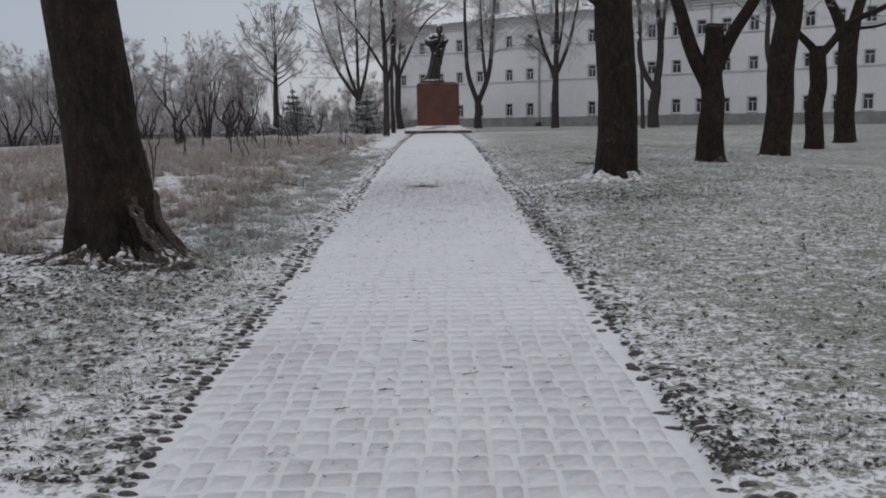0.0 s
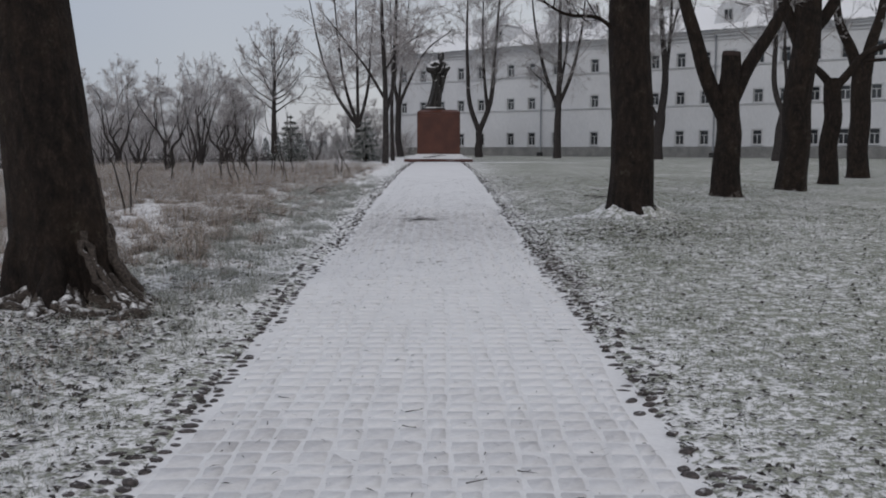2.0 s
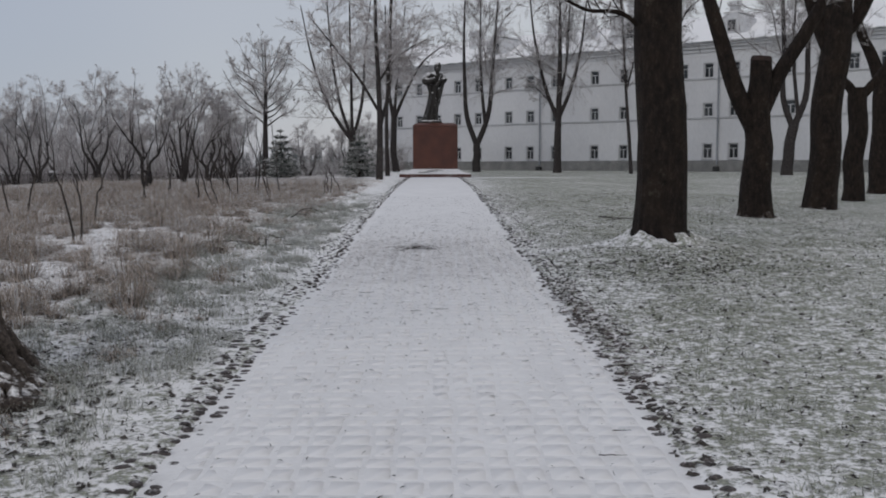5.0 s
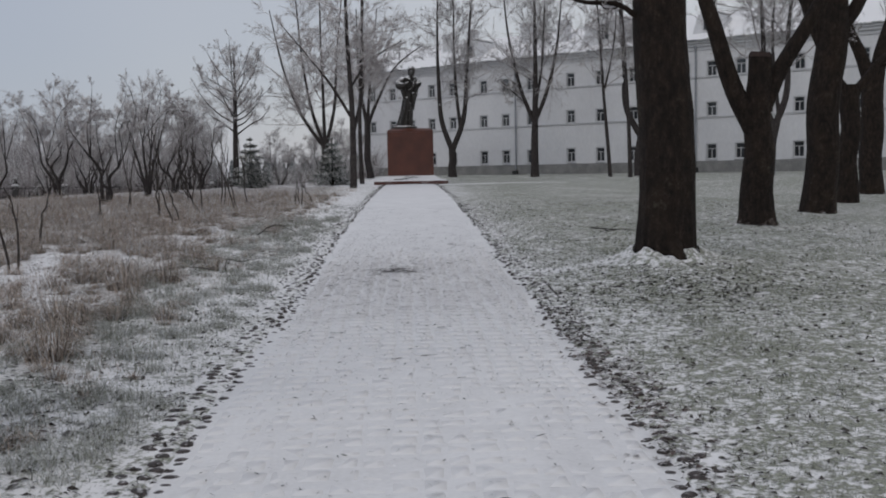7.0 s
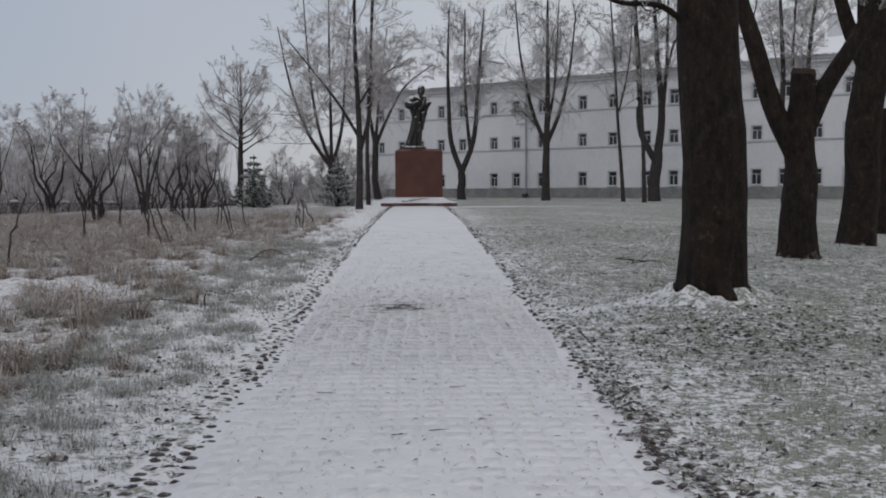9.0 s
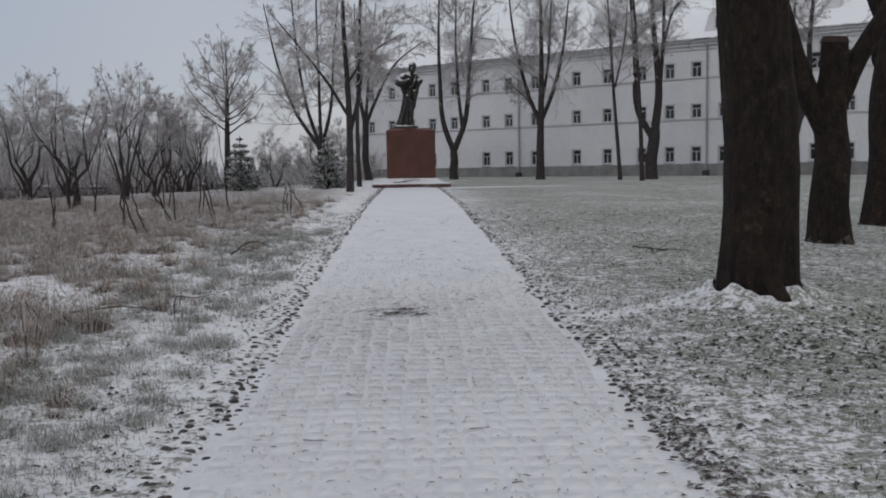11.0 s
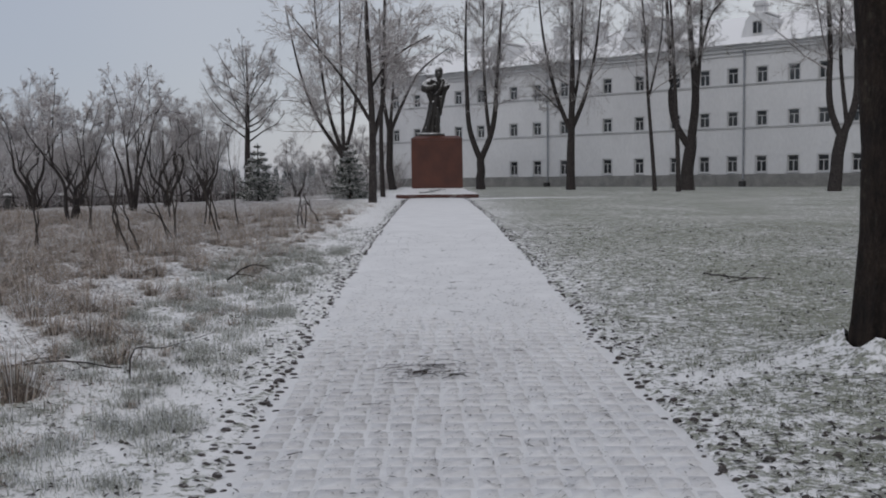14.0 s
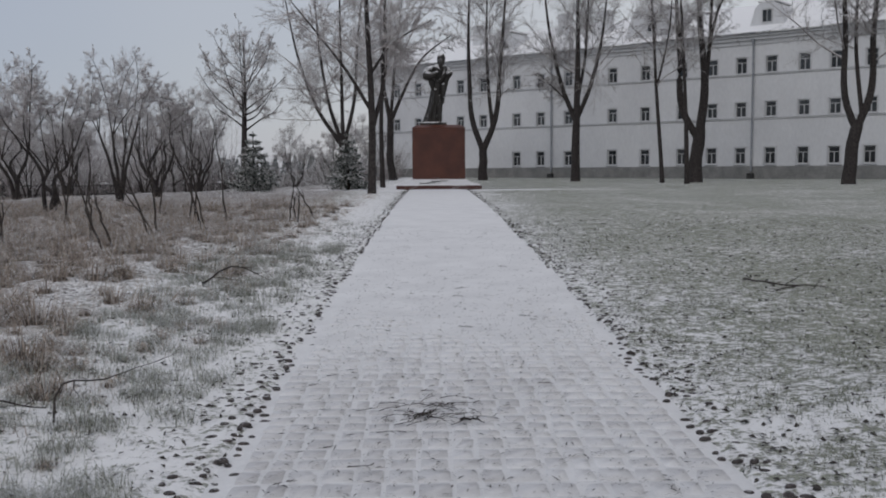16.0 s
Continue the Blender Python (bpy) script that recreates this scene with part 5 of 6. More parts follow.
SAPLINGS = [(-7.25, 26.5, [(-0.1, 0.9), (0.1, 0.6)]), (-9.88, 35.2, [(0.2, 1.4), (-0.3, 1.2)]), (-6.2, 27.4, [(0.05, 1.2), (-0.05, 0.9)]), (-5.42, 25.9, [(-0.45, 1.3), (-0.3, 0.9)]),
            (-5.36, 28.4, [(-0.5, 1.3), (-0.2, 1.5), (-0.6, 0.8)]), (-5.53, 31.1, [(0.05, 1.6), (0.15, 1.3)]), (-4.42, 28.7, [(-0.55, 1.7), (-0.3, 1.4)]), (-4.69, 31.5, [(-0.2, 1.7)]),
            (-3.38, 31.9, [(-0.05, 0.6), (0.08, 0.5)]), (-2.7, 32.0, [(-0.35, 0.65)]), (-5.6, 16.8, [(-0.25, 1.2), (-0.05, 0.9)]), (-7.9, 30.5, [(0.2, 1.5), (-0.2, 1.7)]),
            (-6.9, 34, [(0.1, 1.5), (-0.15, 1.8)]), (-3.1, 31.0, [(0.02, 0.5)]), (-8.6, 22.5, [(0.3, 1.3), (-0.3, 1.0)]), (-6.6, 20.5, [(0.2, 0.9)])]
for i, (x, y, st) in enumerate(SAPLINGS):
    sapling(x, y, st, 300 + i)


# ---------------------------------------------------------------- fallen sticks and twigs
def on(x, y, h=0.012):
    return (x, y, gz(x, y) + h if abs(x) > 1.3 else float(ground_z(y)) + h + 0.012)


bough("fallen_branch", [on(3.47, 21.9, 0.03), on(3.62, 21.45, 0.05), on(3.78, 21.08, 0.06), on(3.95, 21.1, 0.05), on(4.14, 21.05, 0.03)], 0.014, 401, "forked dark stick lying on the snowy lawn", 7)
bough("fallen_branch", [on(3.78, 21.07, 0.05), on(3.62, 20.95, 0.06), on(3.42, 20.85, 0.03)], 0.009, 402, "side fork of a dark stick on the snowy lawn", 4)
bough("fallen_branch", [on(-2.44, 15.96, 0.02), on(-2.46, 16.02, 0.13), on(-2.38, 16.7, 0.12), on(-2.25, 17.6, 0.06)], 0.007, 403, "crooked dead branch lying in the rough grass", 6)
bough("fallen_branch", [on(-3.55, 16.25, 0.05), on(-3.0, 16.18, 0.09), on(-2.56, 16.16, 0.05)], 0.012, 404, "dead branch half buried in the rough grass", 5)
bough("fallen_branch", [on(-2.9, 21.6, 0.05), on(-2.6, 21.9, 0.2), on(-2.2, 22.0, 0.05)], 0.013, 405, "crooked dead branch lying in the rough grass", 6)
g = np.random.default_rng(410)
for i in range(52):
    a, d = g.uniform(0, 6.28), abs(g.normal(0, 0.15))
    x, y = -0.28 + math.cos(a) * d * 1.5, 16.2 + math.sin(a) * d * 1.3
    b = g.normal(0.1, 0.6)
    ln = g.uniform(0.05, 0.24)
    bough("twig", [on(x - math.cos(b) * ln / 2, y - math.sin(b) * ln / 2), on(x, y, 0.02), on(x + math.cos(b) * ln / 2, y + math.sin(b) * ln / 2)], 0.0024, 500 + i,
          "thin dark twig on the snowy setts", 2, category="twig", group="twigs on the path")
bough("twig", [on(-0.07, 16.07), on(-0.01, 16.08, 0.02), on(0.07, 16.02)], 0.009, 499, "short thick twig on the snowy setts", 0, category="twig", group="twigs on the path")
for i in range(34):
    x, y = g.uniform(-1.15, 1.15), g.uniform(2.5, 28)
    b = g.uniform(-0.6, 0.6)
    ln = g.uniform(0.05, 0.15)
    bough("twig", [on(x - math.cos(b) * ln / 2, y - math.sin(b) * ln / 2), on(x, y, 0.012), on(x + math.cos(b) * ln / 2, y + math.sin(b) * ln / 2)], 0.0035, 440 + i,
          "thin dark twig on the snowy setts", 1, category="twig", group="twigs on the path")


# ---------------------------------------------------------------- grass and litter
def blades(name, x, y, h, width, lean, mat, label, category="grass", bend=0.5):
    """One mass of grass blades, each a bent, tapering strip."""
    n = len(x)
    g = np.random.default_rng(len(x))
    z = ground_z(y) + relief(x, y)
    a = g.uniform(0, 2 * np.pi, n)
    d = np.stack([np.cos(a), np.sin(a), np.zeros(n)], -1)
    s = np.stack([-np.sin(a), np.cos(a), np.zeros(n)], -1) * (width * 0.5)[:, None]
    p0 = np.stack([x, y, z - 0.005], -1)
    p1 = p0 + d * (lean * h * 0.35)[:, None] + np.array([0, 0, 1.0]) * (h * 0.6)[:, None]
    p2 = p0 + d * (lean * h)[:, None] + np.array([0, 0, 1.0]) * (h * (1 - bend * np.clip(lean, 0, 1.5) * 0.5))[:, None]
    verts = np.stack([p0 - s, p0 + s, p1, p1 - s * 0.7, p1 + s * 0.7, p2], 1).reshape(-1, 3)
    k = np.arange(n)[:, None] * 6
    tris = np.concatenate([k + [0, 1, 2], k + [3, 4, 5]], 0)
    ob = array_part(name, verts, tris, mat, None, smooth=False)
    return tagged(ob, label, category, kind="stuff")


g = np.random.default_rng(501)


def tufted(n_tufts, per, x_of, y_of, spread):
    tx, ty = x_of(n_tufts), y_of(n_tufts)
    who = np.repeat(np.arange(n_tufts), per)
    return tx[who] + g.normal(0, 1, len(who)) * spread, ty[who] + g.normal(0, 1, len(who)) * spread


# lawn right of the path
x, y = tufted(3600, 16, lambda n: 1.65 + 9.5 * g.uniform(0, 1, n) ** 1.2, lambda n: 2 + 32 * g.uniform(0, 1, n) ** 1.6, 0.055)
keep = x > 1.5
x, y = x[keep], y[keep]
n = len(x)
blades("lawn_grass", x, y, g.uniform(0.02, 0.055, n), g.uniform(0.004, 0.008, n), np.abs(g.normal(0.6, 0.4, n)), M_LAWN_BLADE, "short grey-green grass poking through thin snow")
x, y = tufted(900, 34, lambda n: 1.75 + 7.5 * g.uniform(0, 1, n) ** 1.2, lambda n: 4 + 17 * g.uniform(0, 1, n), 0.085)
keep = (x > 1.6) & (np.sin(x * 1.3 + 0.7 * np.sin(y)) * np.sin(y * 0.8 + 1.0) > -0.45)
x, y = x[keep], y[keep]
n = len(x)
blades("lawn_tufts", x, y, g.uniform(0.035, 0.085, n), g.uniform(0.004, 0.009, n), np.abs(g.normal(0.9, 0.4, n)), M_LAWN_BLADE, "coarser green grass tufts with snow caught between them", bend=0.9)
# green verge left of the path
x, y = tufted(420, 24, lambda n: -1.6 - np.abs(g.normal(0, 0.75, n)), lambda n: 2 + 30 * g.uniform(0, 1, n), 0.06)
keep = x < -1.5
x, y = x[keep], y[keep]
n = len(x)
blades("verge_grass", x, y, g.uniform(0.03, 0.085, n), g.uniform(0.005, 0.009, n), np.abs(g.normal(0.7, 0.4, n)), M_VERGE_BLADE, "frosted green grass along the path's edge")
x, y = tufted(470, 85, lambda n: -1.72 - 1.7 * g.uniform(0, 1, n), lambda n: 2.5 + 24 * g.uniform(0, 1, n), 0.072)
keep = (x < -1.52) & ((y > 7.5) | (g.random(len(x)) < 0.3))
x, y = x[keep], y[keep]
n = len(x)
blades("verge_tufts", x, y, g.uniform(0.05, 0.16, n), g.uniform(0.005, 0.010, n), np.abs(g.normal(0.9, 0.4, n)), M_VERGE_BLADE, "soft grey-green grass tufts furred with frost", bend=0.9)
# dry tussocks of the meadow
def tussocks():
    """Rounded grass tussocks: a matted foot with arching blades that droop outwards all round."""
    cell = 0.33
    gx, gy = np.meshgrid(np.arange(-13.5, -2.2, cell), np.arange(3.0, 38.0, cell))
    tx, ty = gx.ravel() + g.uniform(-0.2, 0.2, gx.size), gy.ravel() + g.uniform(-0.2, 0.2, gx.size)
    open_snow = np.sin(tx * 1.9 + 1.4 * np.sin(ty * 1.1)) * np.sin(ty * 1.5 + 1.1 * np.sin(tx * 1.4)) + 0.5 * np.sin(tx * 4.1 + ty * 2.3)
    chance = np.clip(0.50 + 0.40 * open_snow + 0.16 * np.clip(-tx - 4, 0, 2), 0.06, 0.95) * np.clip((-tx - 2.0) / 1.1, 0.45, 1)
    keep = (tx > -0.66 * (ty + 2) - 1) & ~((tx > -5.0) & (ty < 8.4)) & ((tx + 3.36) ** 2 + (ty - 8.1) ** 2 > 1.3) & (g.random(len(tx)) < chance)
    tx, ty = tx[keep], ty[keep]
    size = np.clip(np.exp(g.normal(-0.28, 0.38, len(tx))), 0.3, 1.6) * np.clip((-tx - 1.4) * 0.6, 0.5, 1)
    # matted feet, coloured dark to deepen the shade in the tussock cores
    m, sd = len(tx), 8
    ang = np.linspace(0, 2 * np.pi, sd, endpoint=False)
    wob = g.uniform(0.75, 1.2, (m, sd))
    z0 = ground_z(ty) + relief(tx, ty)
    rings = [np.stack([tx[:, None] + np.cos(ang) * wob * (size * q)[:, None], ty[:, None] + np.sin(ang) * wob * (size * q)[:, None], (z0 + size * h)[:, None] + 0 * wob], -1) for q, h in ((0.13, -0.03), (0.10, 0.02), (0.05, 0.045))]
    top = np.stack([tx, ty, z0 + size * 0.05], -1)[:, None]
    verts = np.concatenate(rings + [top], 1).reshape(-1, 3)
    tri = []
    for k in range(sd):
        j = (k + 1) % sd
        for o in (0, sd):
            tri += [(o + k, o + j, o + sd + j), (o + k, o + sd + j, o + sd + k)]
        tri.append((2 * sd + k, 2 * sd + j, 3 * sd))
    ob = array_part("tussock_feet", verts, (np.arange(m)[:, None, None] * (3 * sd + 1) + np.array(tri)).reshape(-1, 3), M_TUSSOCK_FOOT, None)
    tagged(ob, "matted feet of dry grass tussocks, darkened as the shade between blades", "grass", kind="stuff")
    per = (np.where(ty < 20, 170, 105) * np.clip(size, 0.45, 1.4)).astype(int)
    who = np.repeat(np.arange(m), per)
    n = len(who)
    a = g.uniform(0, 2 * np.pi, n)
    d = np.stack([np.cos(a), np.sin(a), np.zeros(n)], -1)
    side = np.stack([-np.sin(a), np.cos(a), np.zeros(n)], -1)
    k = size[who]
    q = np.sqrt(g.uniform(0, 1, n))
    x, y = tx[who] + d[:, 0] * 0.17 * q * k, ty[who] + d[:, 1] * 0.17 * q * k
    h = g.uniform(0.07, 0.30, n) * k * (1.1 - 0.45 * q * q)
    out = h * np.clip(g.normal(0.25, 0.2, n) + 0.75 * q, 0.05, 1.4)
    p0 = np.stack([x, y, ground_z(y) + relief(x, y) - 0.01 + 0.04 * k * (1 - q)], -1)
    up = np.array([0, 0, 1.0])
    p1 = p0 + d * (out * 0.5)[:, None] + up * (h * 0.85)[:, None]
    p2 = p0 + d * (out * 1.35 + 0.03 * k)[:, None] + side * g.normal(0, 0.035, n)[:, None] + up * (h * g.uniform(0.25, 1.05, n))[:, None]
    w = side * g.uniform(0.0024, 0.0056, n)[:, None]
    verts = np.stack([p0 - w, p0 + w, p1, p1 - w * 0.8, p1 + w * 0.8, p2], 1).reshape(-1, 3)
    f = np.arange(n)[:, None] * 6
    ob = array_part("meadow_tussocks", verts, np.concatenate([f + [0, 1, 2], f + [3, 4, 5]], 0), M_DRY_BLADE, None, smooth=False)
    tagged(ob, "brown dry grass tussocks with frosted tips above the snow", "grass", kind="stuff")


tussocks()
# tall wispy dry grass in patches
x, y = tufted(300, 45, lambda n: -4.2 - 9 * g.uniform(0, 1, n) ** 1.0, lambda n: 10 + 27 * g.uniform(0, 1, n), 0.17)
keep = (x > -0.75 * y - 3) & (np.sin(x * 0.9 + 1.0) * np.sin(y * 0.5) > -0.35)
x, y = x[keep], y[keep]
n = len(x)
blades("tall_dry_grass", x, y, g.uniform(0.14, 0.42, n), g.uniform(0.004, 0.008, n), np.abs(g.normal(0.75, 0.4, n)), M_REED, "tall pale brown dry grass standing over the snow", bend=0.6)
x, y = tufted(2500, 11, lambda n: -2.3 - 14 * g.uniform(0, 1, n) ** 1.4, lambda n: 3 + 45 * g.uniform(0, 1, n) ** 1.3, 0.10)
keep = x > -0.75 * y - 3
x, y = x[keep], y[keep]
n = len(x)
blades("meadow_grass", x, y, g.uniform(0.04, 0.15, n), g.uniform(0.005, 0.009, n), np.abs(g.normal(0.9, 0.5, n)), M_REED, "thin dry meadow grass standing out of the snow", bend=0.8)


def litter():
    n = 21000
    side = g.random(n) < 0.60
    x = np.where(side, 1.6 + 8 * g.uniform(0, 1, n) ** 1.25, -1.6 - 4.0 * g.uniform(0, 1, n) ** 1.3)
    y = 2 + 30 * g.uniform(0, 1, n) ** 1.6
    strip = g.random(n) < 0.09 + 0.14 * (side & (np.sin(y * 1.1) + np.sin(y * 2.7) > 0.2))
    x = np.where(strip, np.sign(x) * (1.3 + np.abs(g.normal(0.12, 0.14, n))), x)
    under = g.random(n) < 0.2
    x, y = np.where(under, -2.0 - 4 * g.uniform(0, 1, n), x), np.where(under, g.normal(6.5, 1.9, n), y)
    tree = g.random(n) < 0.055
    x, y = np.where(tree, g.normal(3.1, 0.9, n), x), np.where(tree, g.normal(14.2, 1.0, n), y)
    x = np.where(tree, np.maximum(x, 1.6), x)
    z = ground_z(y) + relief(x, y) + 0.010
    a = g.uniform(0, 6.28, n)
    l, w = g.uniform(0.009, 0.034, n) * np.where(under, 1.6, 1), g.uniform(0.005, 0.015, n) * np.where(under, 1.6, 1)
    u = np.stack([np.cos(a) * l, np.sin(a) * l, g.normal(0, 0.004, n)], -1)
    v = np.stack([-np.sin(a) * w, np.cos(a) * w, g.normal(0, 0.006, n)], -1)
    c = np.stack([x, y, z], -1)
    verts = np.stack([c - u, c - v + [0, 0, 0.006], c + u, c + v + [0, 0, 0.006]], 1).reshape(-1, 3)
    ob = array_part("leaf_litter", verts, np.arange(4 * n).reshape(n, 4), M_LEAF, None, smooth=False)
    tagged(ob, "small dark dead leaves scattered over the snowy turf", "leaves", kind="stuff")


def matted_leaves():
    """A trodden band of wet brown leaves beside the path's edge."""
    n = 480
    y = np.concatenate([g.normal(10.6, 1.0, n // 2), g.uniform(7.6, 13.2, n - n // 2)])
    x = 1.47 + 0.05 * np.sin(y * 2.1) + g.normal(0, 0.12, n)
    z = ground_z(y) + relief(x, y) + 0.008
    a = g.uniform(0, 6.28, n)
    l, w = g.uniform(0.015, 0.045, n), g.uniform(0.008, 0.022, n)
    u = np.stack([np.cos(a) * l, np.sin(a) * l, g.normal(0, 0.005, n)], -1)
    v = np.stack([-np.sin(a) * w, np.cos(a) * w, g.normal(0, 0.004, n)], -1)
    c = np.stack([x, y, z], -1)
    verts = np.stack([c - u, c - v + [0, 0, 0.006], c + u, c + v + [0, 0, 0.006]], 1).reshape(-1, 3)
    ob = array_part("matted_leaves", verts, np.arange(4 * n).reshape(n, 4), M_MATTED, None, smooth=False)
    tagged(ob, "band of wet brown matted leaves beside the path", "leaves", kind="stuff")


def path_litter():
    """Tiny twig ends and bark flecks blown over the setts, thickest below the trees."""
    n = 7600
    x = g.uniform(-1.2, 1.2, n)
    y = np.where(g.random(n) < 0.66, g.normal(15.5, 3.2, n), g.uniform(2, 30, n))
    z = ground_z(y) + 0.016
    a = g.normal(0, 0.7, n)
    l, w = g.uniform(0.008, 0.04, n), g.uniform(0.002, 0.005, n)
    u = np.stack([np.cos(a) * l, np.sin(a) * l, g.normal(0, 0.003, n)], -1)
    v = np.stack([-np.sin(a) * w, np.cos(a) * w, np.zeros(n)], -1)
    c = np.stack([x, y, z], -1)
    verts = np.stack([c - u, c - v + [0, 0, 0.006], c + u, c + v + [0, 0, 0.004]], 1).reshape(-1, 3)
    ob = array_part("path_litter", verts, np.arange(4 * n).reshape(n, 4), M_LEAF, None, smooth=False)
    tagged(ob, "tiny dark twig ends and bark flecks on the snowy setts", "litter", kind="stuff")


litter()
matted_leaves()
path_litter()

# ---------------------------------------------------------------- setts and edging stones
g = np.random.default_rng(601)


OCT = np.array([[-0.84, -1], [0.84, -1], [1, -0.86], [1, 0.86], [0.84, 1], [-0.84, 1], [-1, 0.86], [-1, -0.86]])


def sett_shapes(cx, cy, cz, sx, sy, tilt):
    """Setts with rounded corners and edges and no underside: (n*16 vertices, n*11 quads)."""
    n = len(cx)
    jit = g.normal(0, 0.0035, (n, 8, 2))
    c, half = np.stack([cx, cy], -1)[:, None], np.stack([sx, sy], -1)
    lo = c + OCT * half[:, None] + jit
    hi = c + OCT * (half - 0.009)[:, None] + jit
    zt = cz[:, None] + OCT[:, 0] * tilt[:, :1] + OCT[:, 1] * tilt[:, 1:]
    lo = np.concatenate([lo, np.repeat((cz - 0.022)[:, None], 8, 1)[:, :, None]], -1)
    hi = np.concatenate([hi, zt[:, :, None]], -1)
    verts = np.concatenate([lo, hi], 1).reshape(-1, 3)
    f = [[8, 9, 10, 11], [8, 11, 12, 15], [12, 13, 14, 15]] + [[k, (k + 1) % 8, 8 + (k + 1) % 8, 8 + k] for k in range(8)]
    return verts, (np.arange(n)[:, None, None] * 16 + np.array(f)).reshape(-1, 4)


ROW, PER = 0.178, 16
base = -HALF + np.cumsum(np.concatenate([[0], g.uniform(0.9, 1.1, PER)]))
base = (base + HALF) / (base[-1] + HALF) * 2 * HALF - HALF

cx, cy, sx, sy = [], [], [], []
y = -3.9
while y < 56.2:
    ln = ROW * g.uniform(0.86, 1.14)
    shift = g.normal(0, 0.008)
    cut = base + 0.014 * np.sin(y * 1.3 + np.arange(PER + 1) * 1.9) + shift + g.normal(0, 0.009, PER + 1)
    cut[0], cut[-1] = path_edge(y, -1), path_edge(y, 1)
    for k in range(PER):
        cx.append((cut[k] + cut[k + 1]) / 2)
        sx.append((cut[k + 1] - cut[k]) / 2 - 0.006 - g.uniform(0, 0.004))
        cy.append(y + ln / 2 + 0.012 * math.sin(cx[-1] * 2.2 + y * 0.7) + g.normal(0, 0.004))
        sy.append(ln / 2 - 0.007 - g.uniform(0, 0.004))
    y += ln
cx, cy, sx, sy = (np.array(v) for v in (cx, cy, sx, sy))
cz = ground_z(cy) + 0.009 - 0.02 * (np.abs(cx) / 1.36) ** 4 + g.normal(0, 0.0013, len(cx))
near = (cy > 3.2) & (cy < 6.4)
tilt = g.normal(0, 0.0016, (len(cx), 2))
v, f = sett_shapes(cx[~near], cy[~near], cz[~near], sx[~near], sy[~near], tilt[~near])
tagged(array_part("setts", v, f, M_SETT, PATH_OB, smooth=False), kind="stuff")
SETT = []
for i in range(6):
    v, f = sett_shapes(np.zeros(1), np.zeros(1), np.zeros(1), np.full(1, 0.069), np.full(1, ROW / 2 - 0.009), g.normal(0, 0.0022, (1, 2)))
    me = bpy.data.meshes.new("sett")
    fill(me, v, f)
    me.materials.append(M_SETT)
    SETT.append(me)
for i, k in enumerate(np.flatnonzero(near)[:300]):
    ob = new("sett", SETT[i % 6])
    ob.parent = PATH_OB
    ob.location, ob.rotation_euler = (cx[k], cy[k], cz[k]), (0.026, 0, g.normal(0, 0.015))
    ob.scale = (sx[k] / 0.069, sy[k] / (ROW / 2 - 0.009), 1)


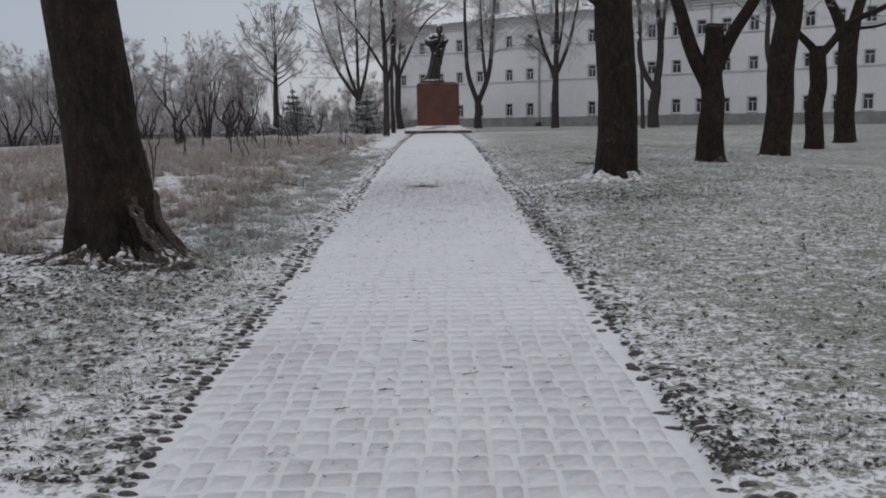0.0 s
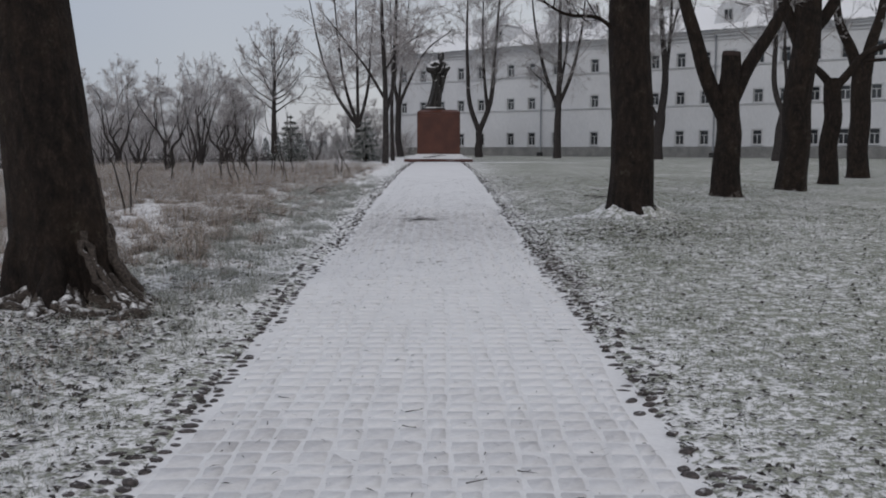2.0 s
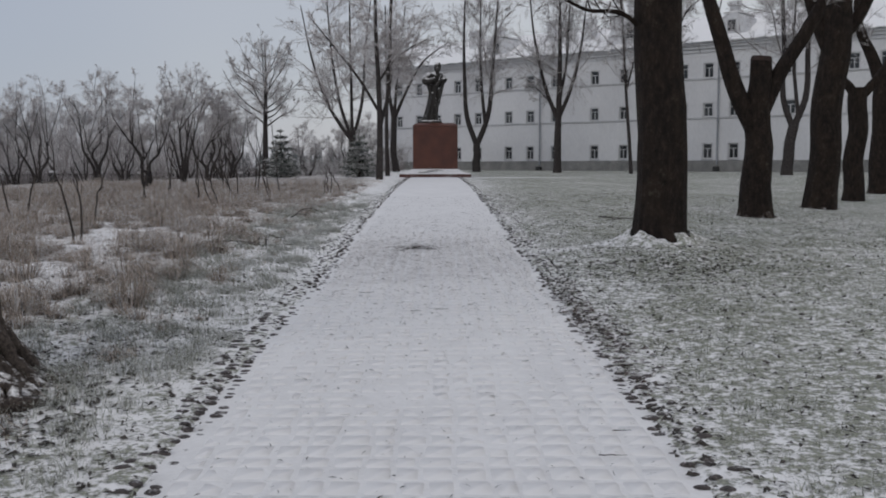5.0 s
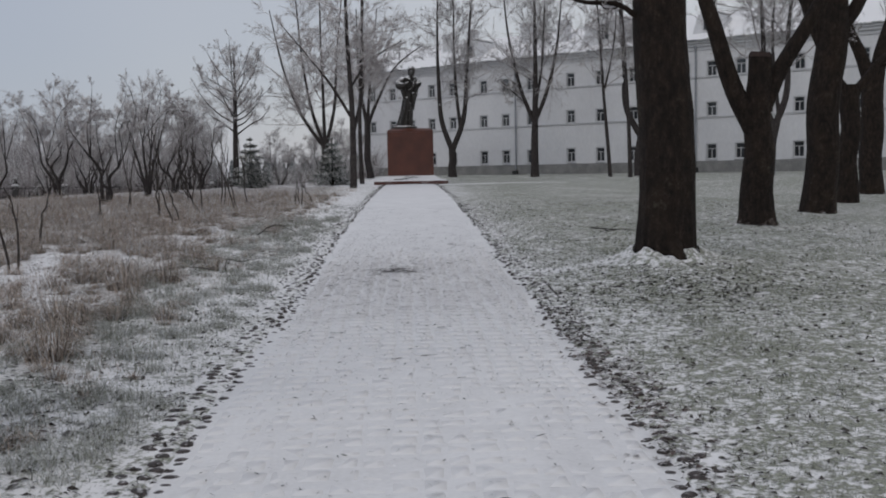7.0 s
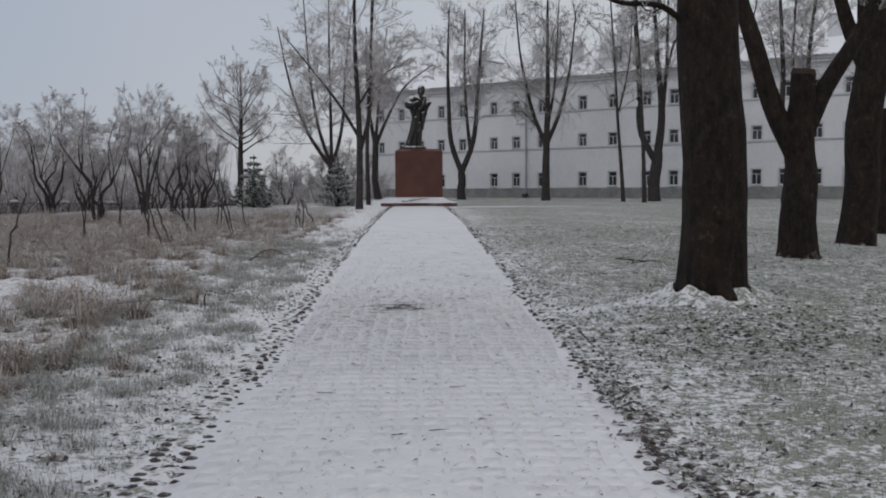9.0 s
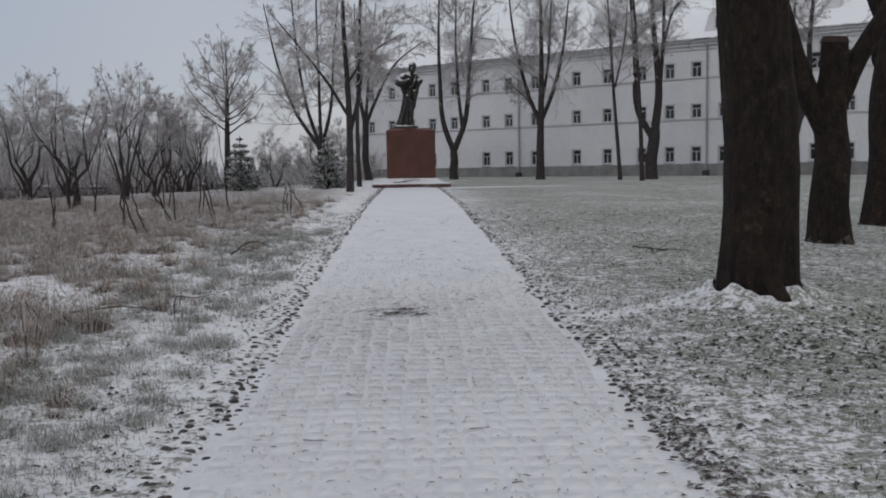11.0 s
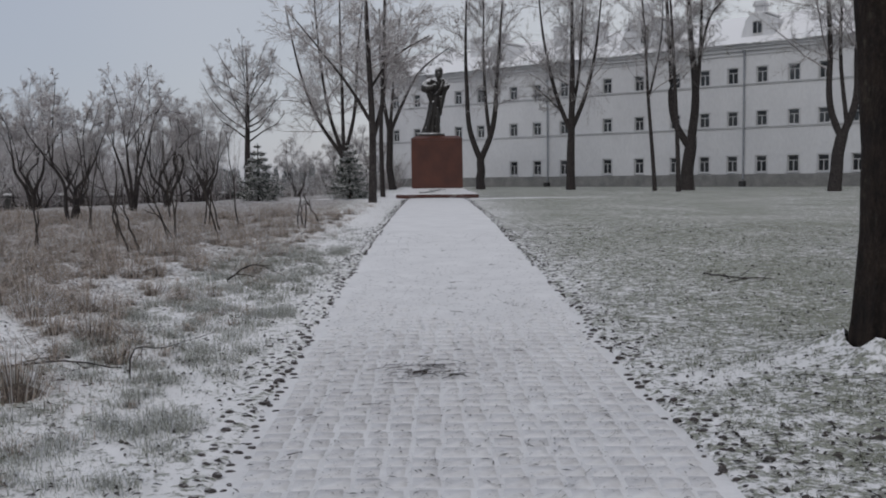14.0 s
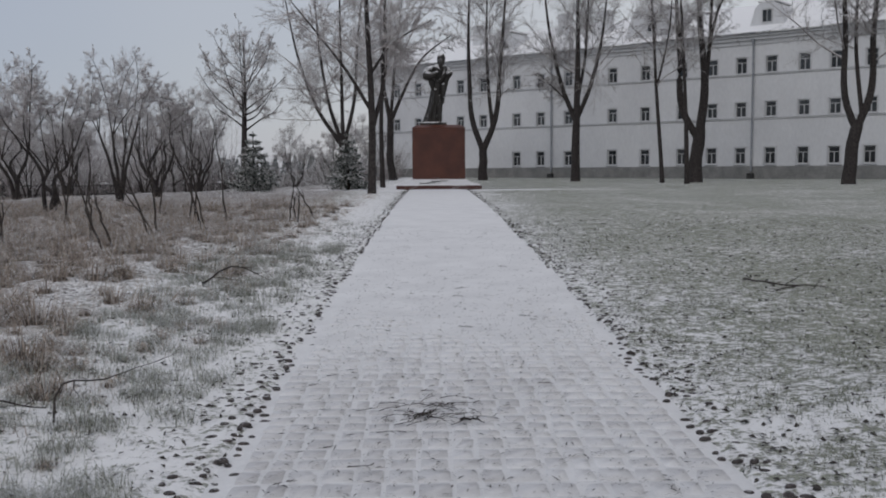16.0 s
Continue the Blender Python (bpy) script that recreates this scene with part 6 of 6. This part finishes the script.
def stones(cx, cy, cz, rx, ry, rz, turn):
    """Rounded flat-topped cobbles, each with its own outline."""
    n, s = len(cx), 9
    a = np.linspace(0, 2 * np.pi, s, endpoint=False)
    wob = g.uniform(0.84, 1.12, (n, s))
    rings = []
    for scale, h in ((1.0, -0.7), (0.97, 0.25), (0.68, 0.85)):
        px, py = np.cos(a) * rx[:, None] * wob * scale, np.sin(a) * ry[:, None] * wob * scale
        c, t = np.cos(turn)[:, None], np.sin(turn)[:, None]
        rings.append(np.stack([cx[:, None] + px * c - py * t, cy[:, None] + px * t + py * c, np.repeat((cz + rz * h)[:, None], s, 1)], -1))
    top = np.stack([cx, cy, cz + rz], -1)[:, None]
    verts = np.concatenate(rings + [top], 1).reshape(-1, 3)
    f = []
    for k in range(s):
        j = (k + 1) % s
        f += [[k, j, s + j, s + k], [s + k, s + j, 2 * s + j, 2 * s + k], [2 * s + k, 2 * s + j, 3 * s, 3 * s]]
    quads = np.array([q for q in f if q[2] != q[3]])
    tris = np.array([q[:3] for q in f if q[2] == q[3]])
    tri_all = np.concatenate([quads[:, [0, 1, 2]], quads[:, [0, 2, 3]], tris])
    return verts, (np.arange(n)[:, None, None] * (3 * s + 1) + tri_all).reshape(-1, 3)


ex, ey = [], []
for side in (-1, 1):
    for lane in range(3):
        y = -3.5 + 0.04 * lane
        while y < 56:
            y += g.uniform(0.088, 0.135)
            bare = 0.5 + 0.5 * math.sin(y * 0.9 + side * 1.3) * math.sin(y * 0.37 + lane)
            if g.random() < (0.97, 0.92, 0.62)[lane] * (0.78 + 0.3 * bare) * (1.0 if side < 0 else 0.6):
                ex.append(float(path_edge(y, side)) + side * (0.065 + 0.112 * lane + g.normal(0, 0.014 if y < 11 else 0.03)))
                ey.append(y + g.normal(0, 0.012))
ex, ey = np.array(ex), np.array(ey)
n = len(ex)
ez = ground_z(ey) + relief(ex, ey) - 0.004 + g.normal(0, 0.004, n) - 0.012 * (np.abs(ex) < HALF + 0.1)
small = np.where(ey > 11, 0.66, 1.0)
rx, ry, rz, tn = g.uniform(0.034, 0.060, n) * small, g.uniform(0.024, 0.042, n) * small, g.uniform(0.008, 0.016, n), g.normal(0, 0.45, n) + 0.35 * np.sign(ex)
near = (ey > 3.4) & (ey < 8.4) & (ex < 0)
edging = tagged(array_part("edging", *stones(ex[~near], ey[~near], ez[~near], rx[~near], ry[~near], rz[~near], tn[~near]), M_COBBLE, None),
                "dark rounded cobbles edging the path, half buried in snow", "edging", kind="structure")
COBBLE = []
for i in range(8):
    v, f = stones(np.zeros(1), np.zeros(1), np.zeros(1), np.full(1, 0.037), np.full(1, 0.047), np.full(1, 0.02), np.zeros(1))
    me = bpy.data.meshes.new("cobble")
    fill(me, v, f, True)
    me.materials.append(M_COBBLE)
    COBBLE.append(me)
for i, k in enumerate(np.flatnonzero(near)[:300]):
    ob = new("cobble", COBBLE[i % 8])
    ob.parent = edging
    ob.location, ob.rotation_euler, ob.scale = (ex[k], ey[k], ez[k]), (0, 0, tn[k]), (rx[k] / 0.037, ry[k] / 0.047, rz[k] / 0.02)
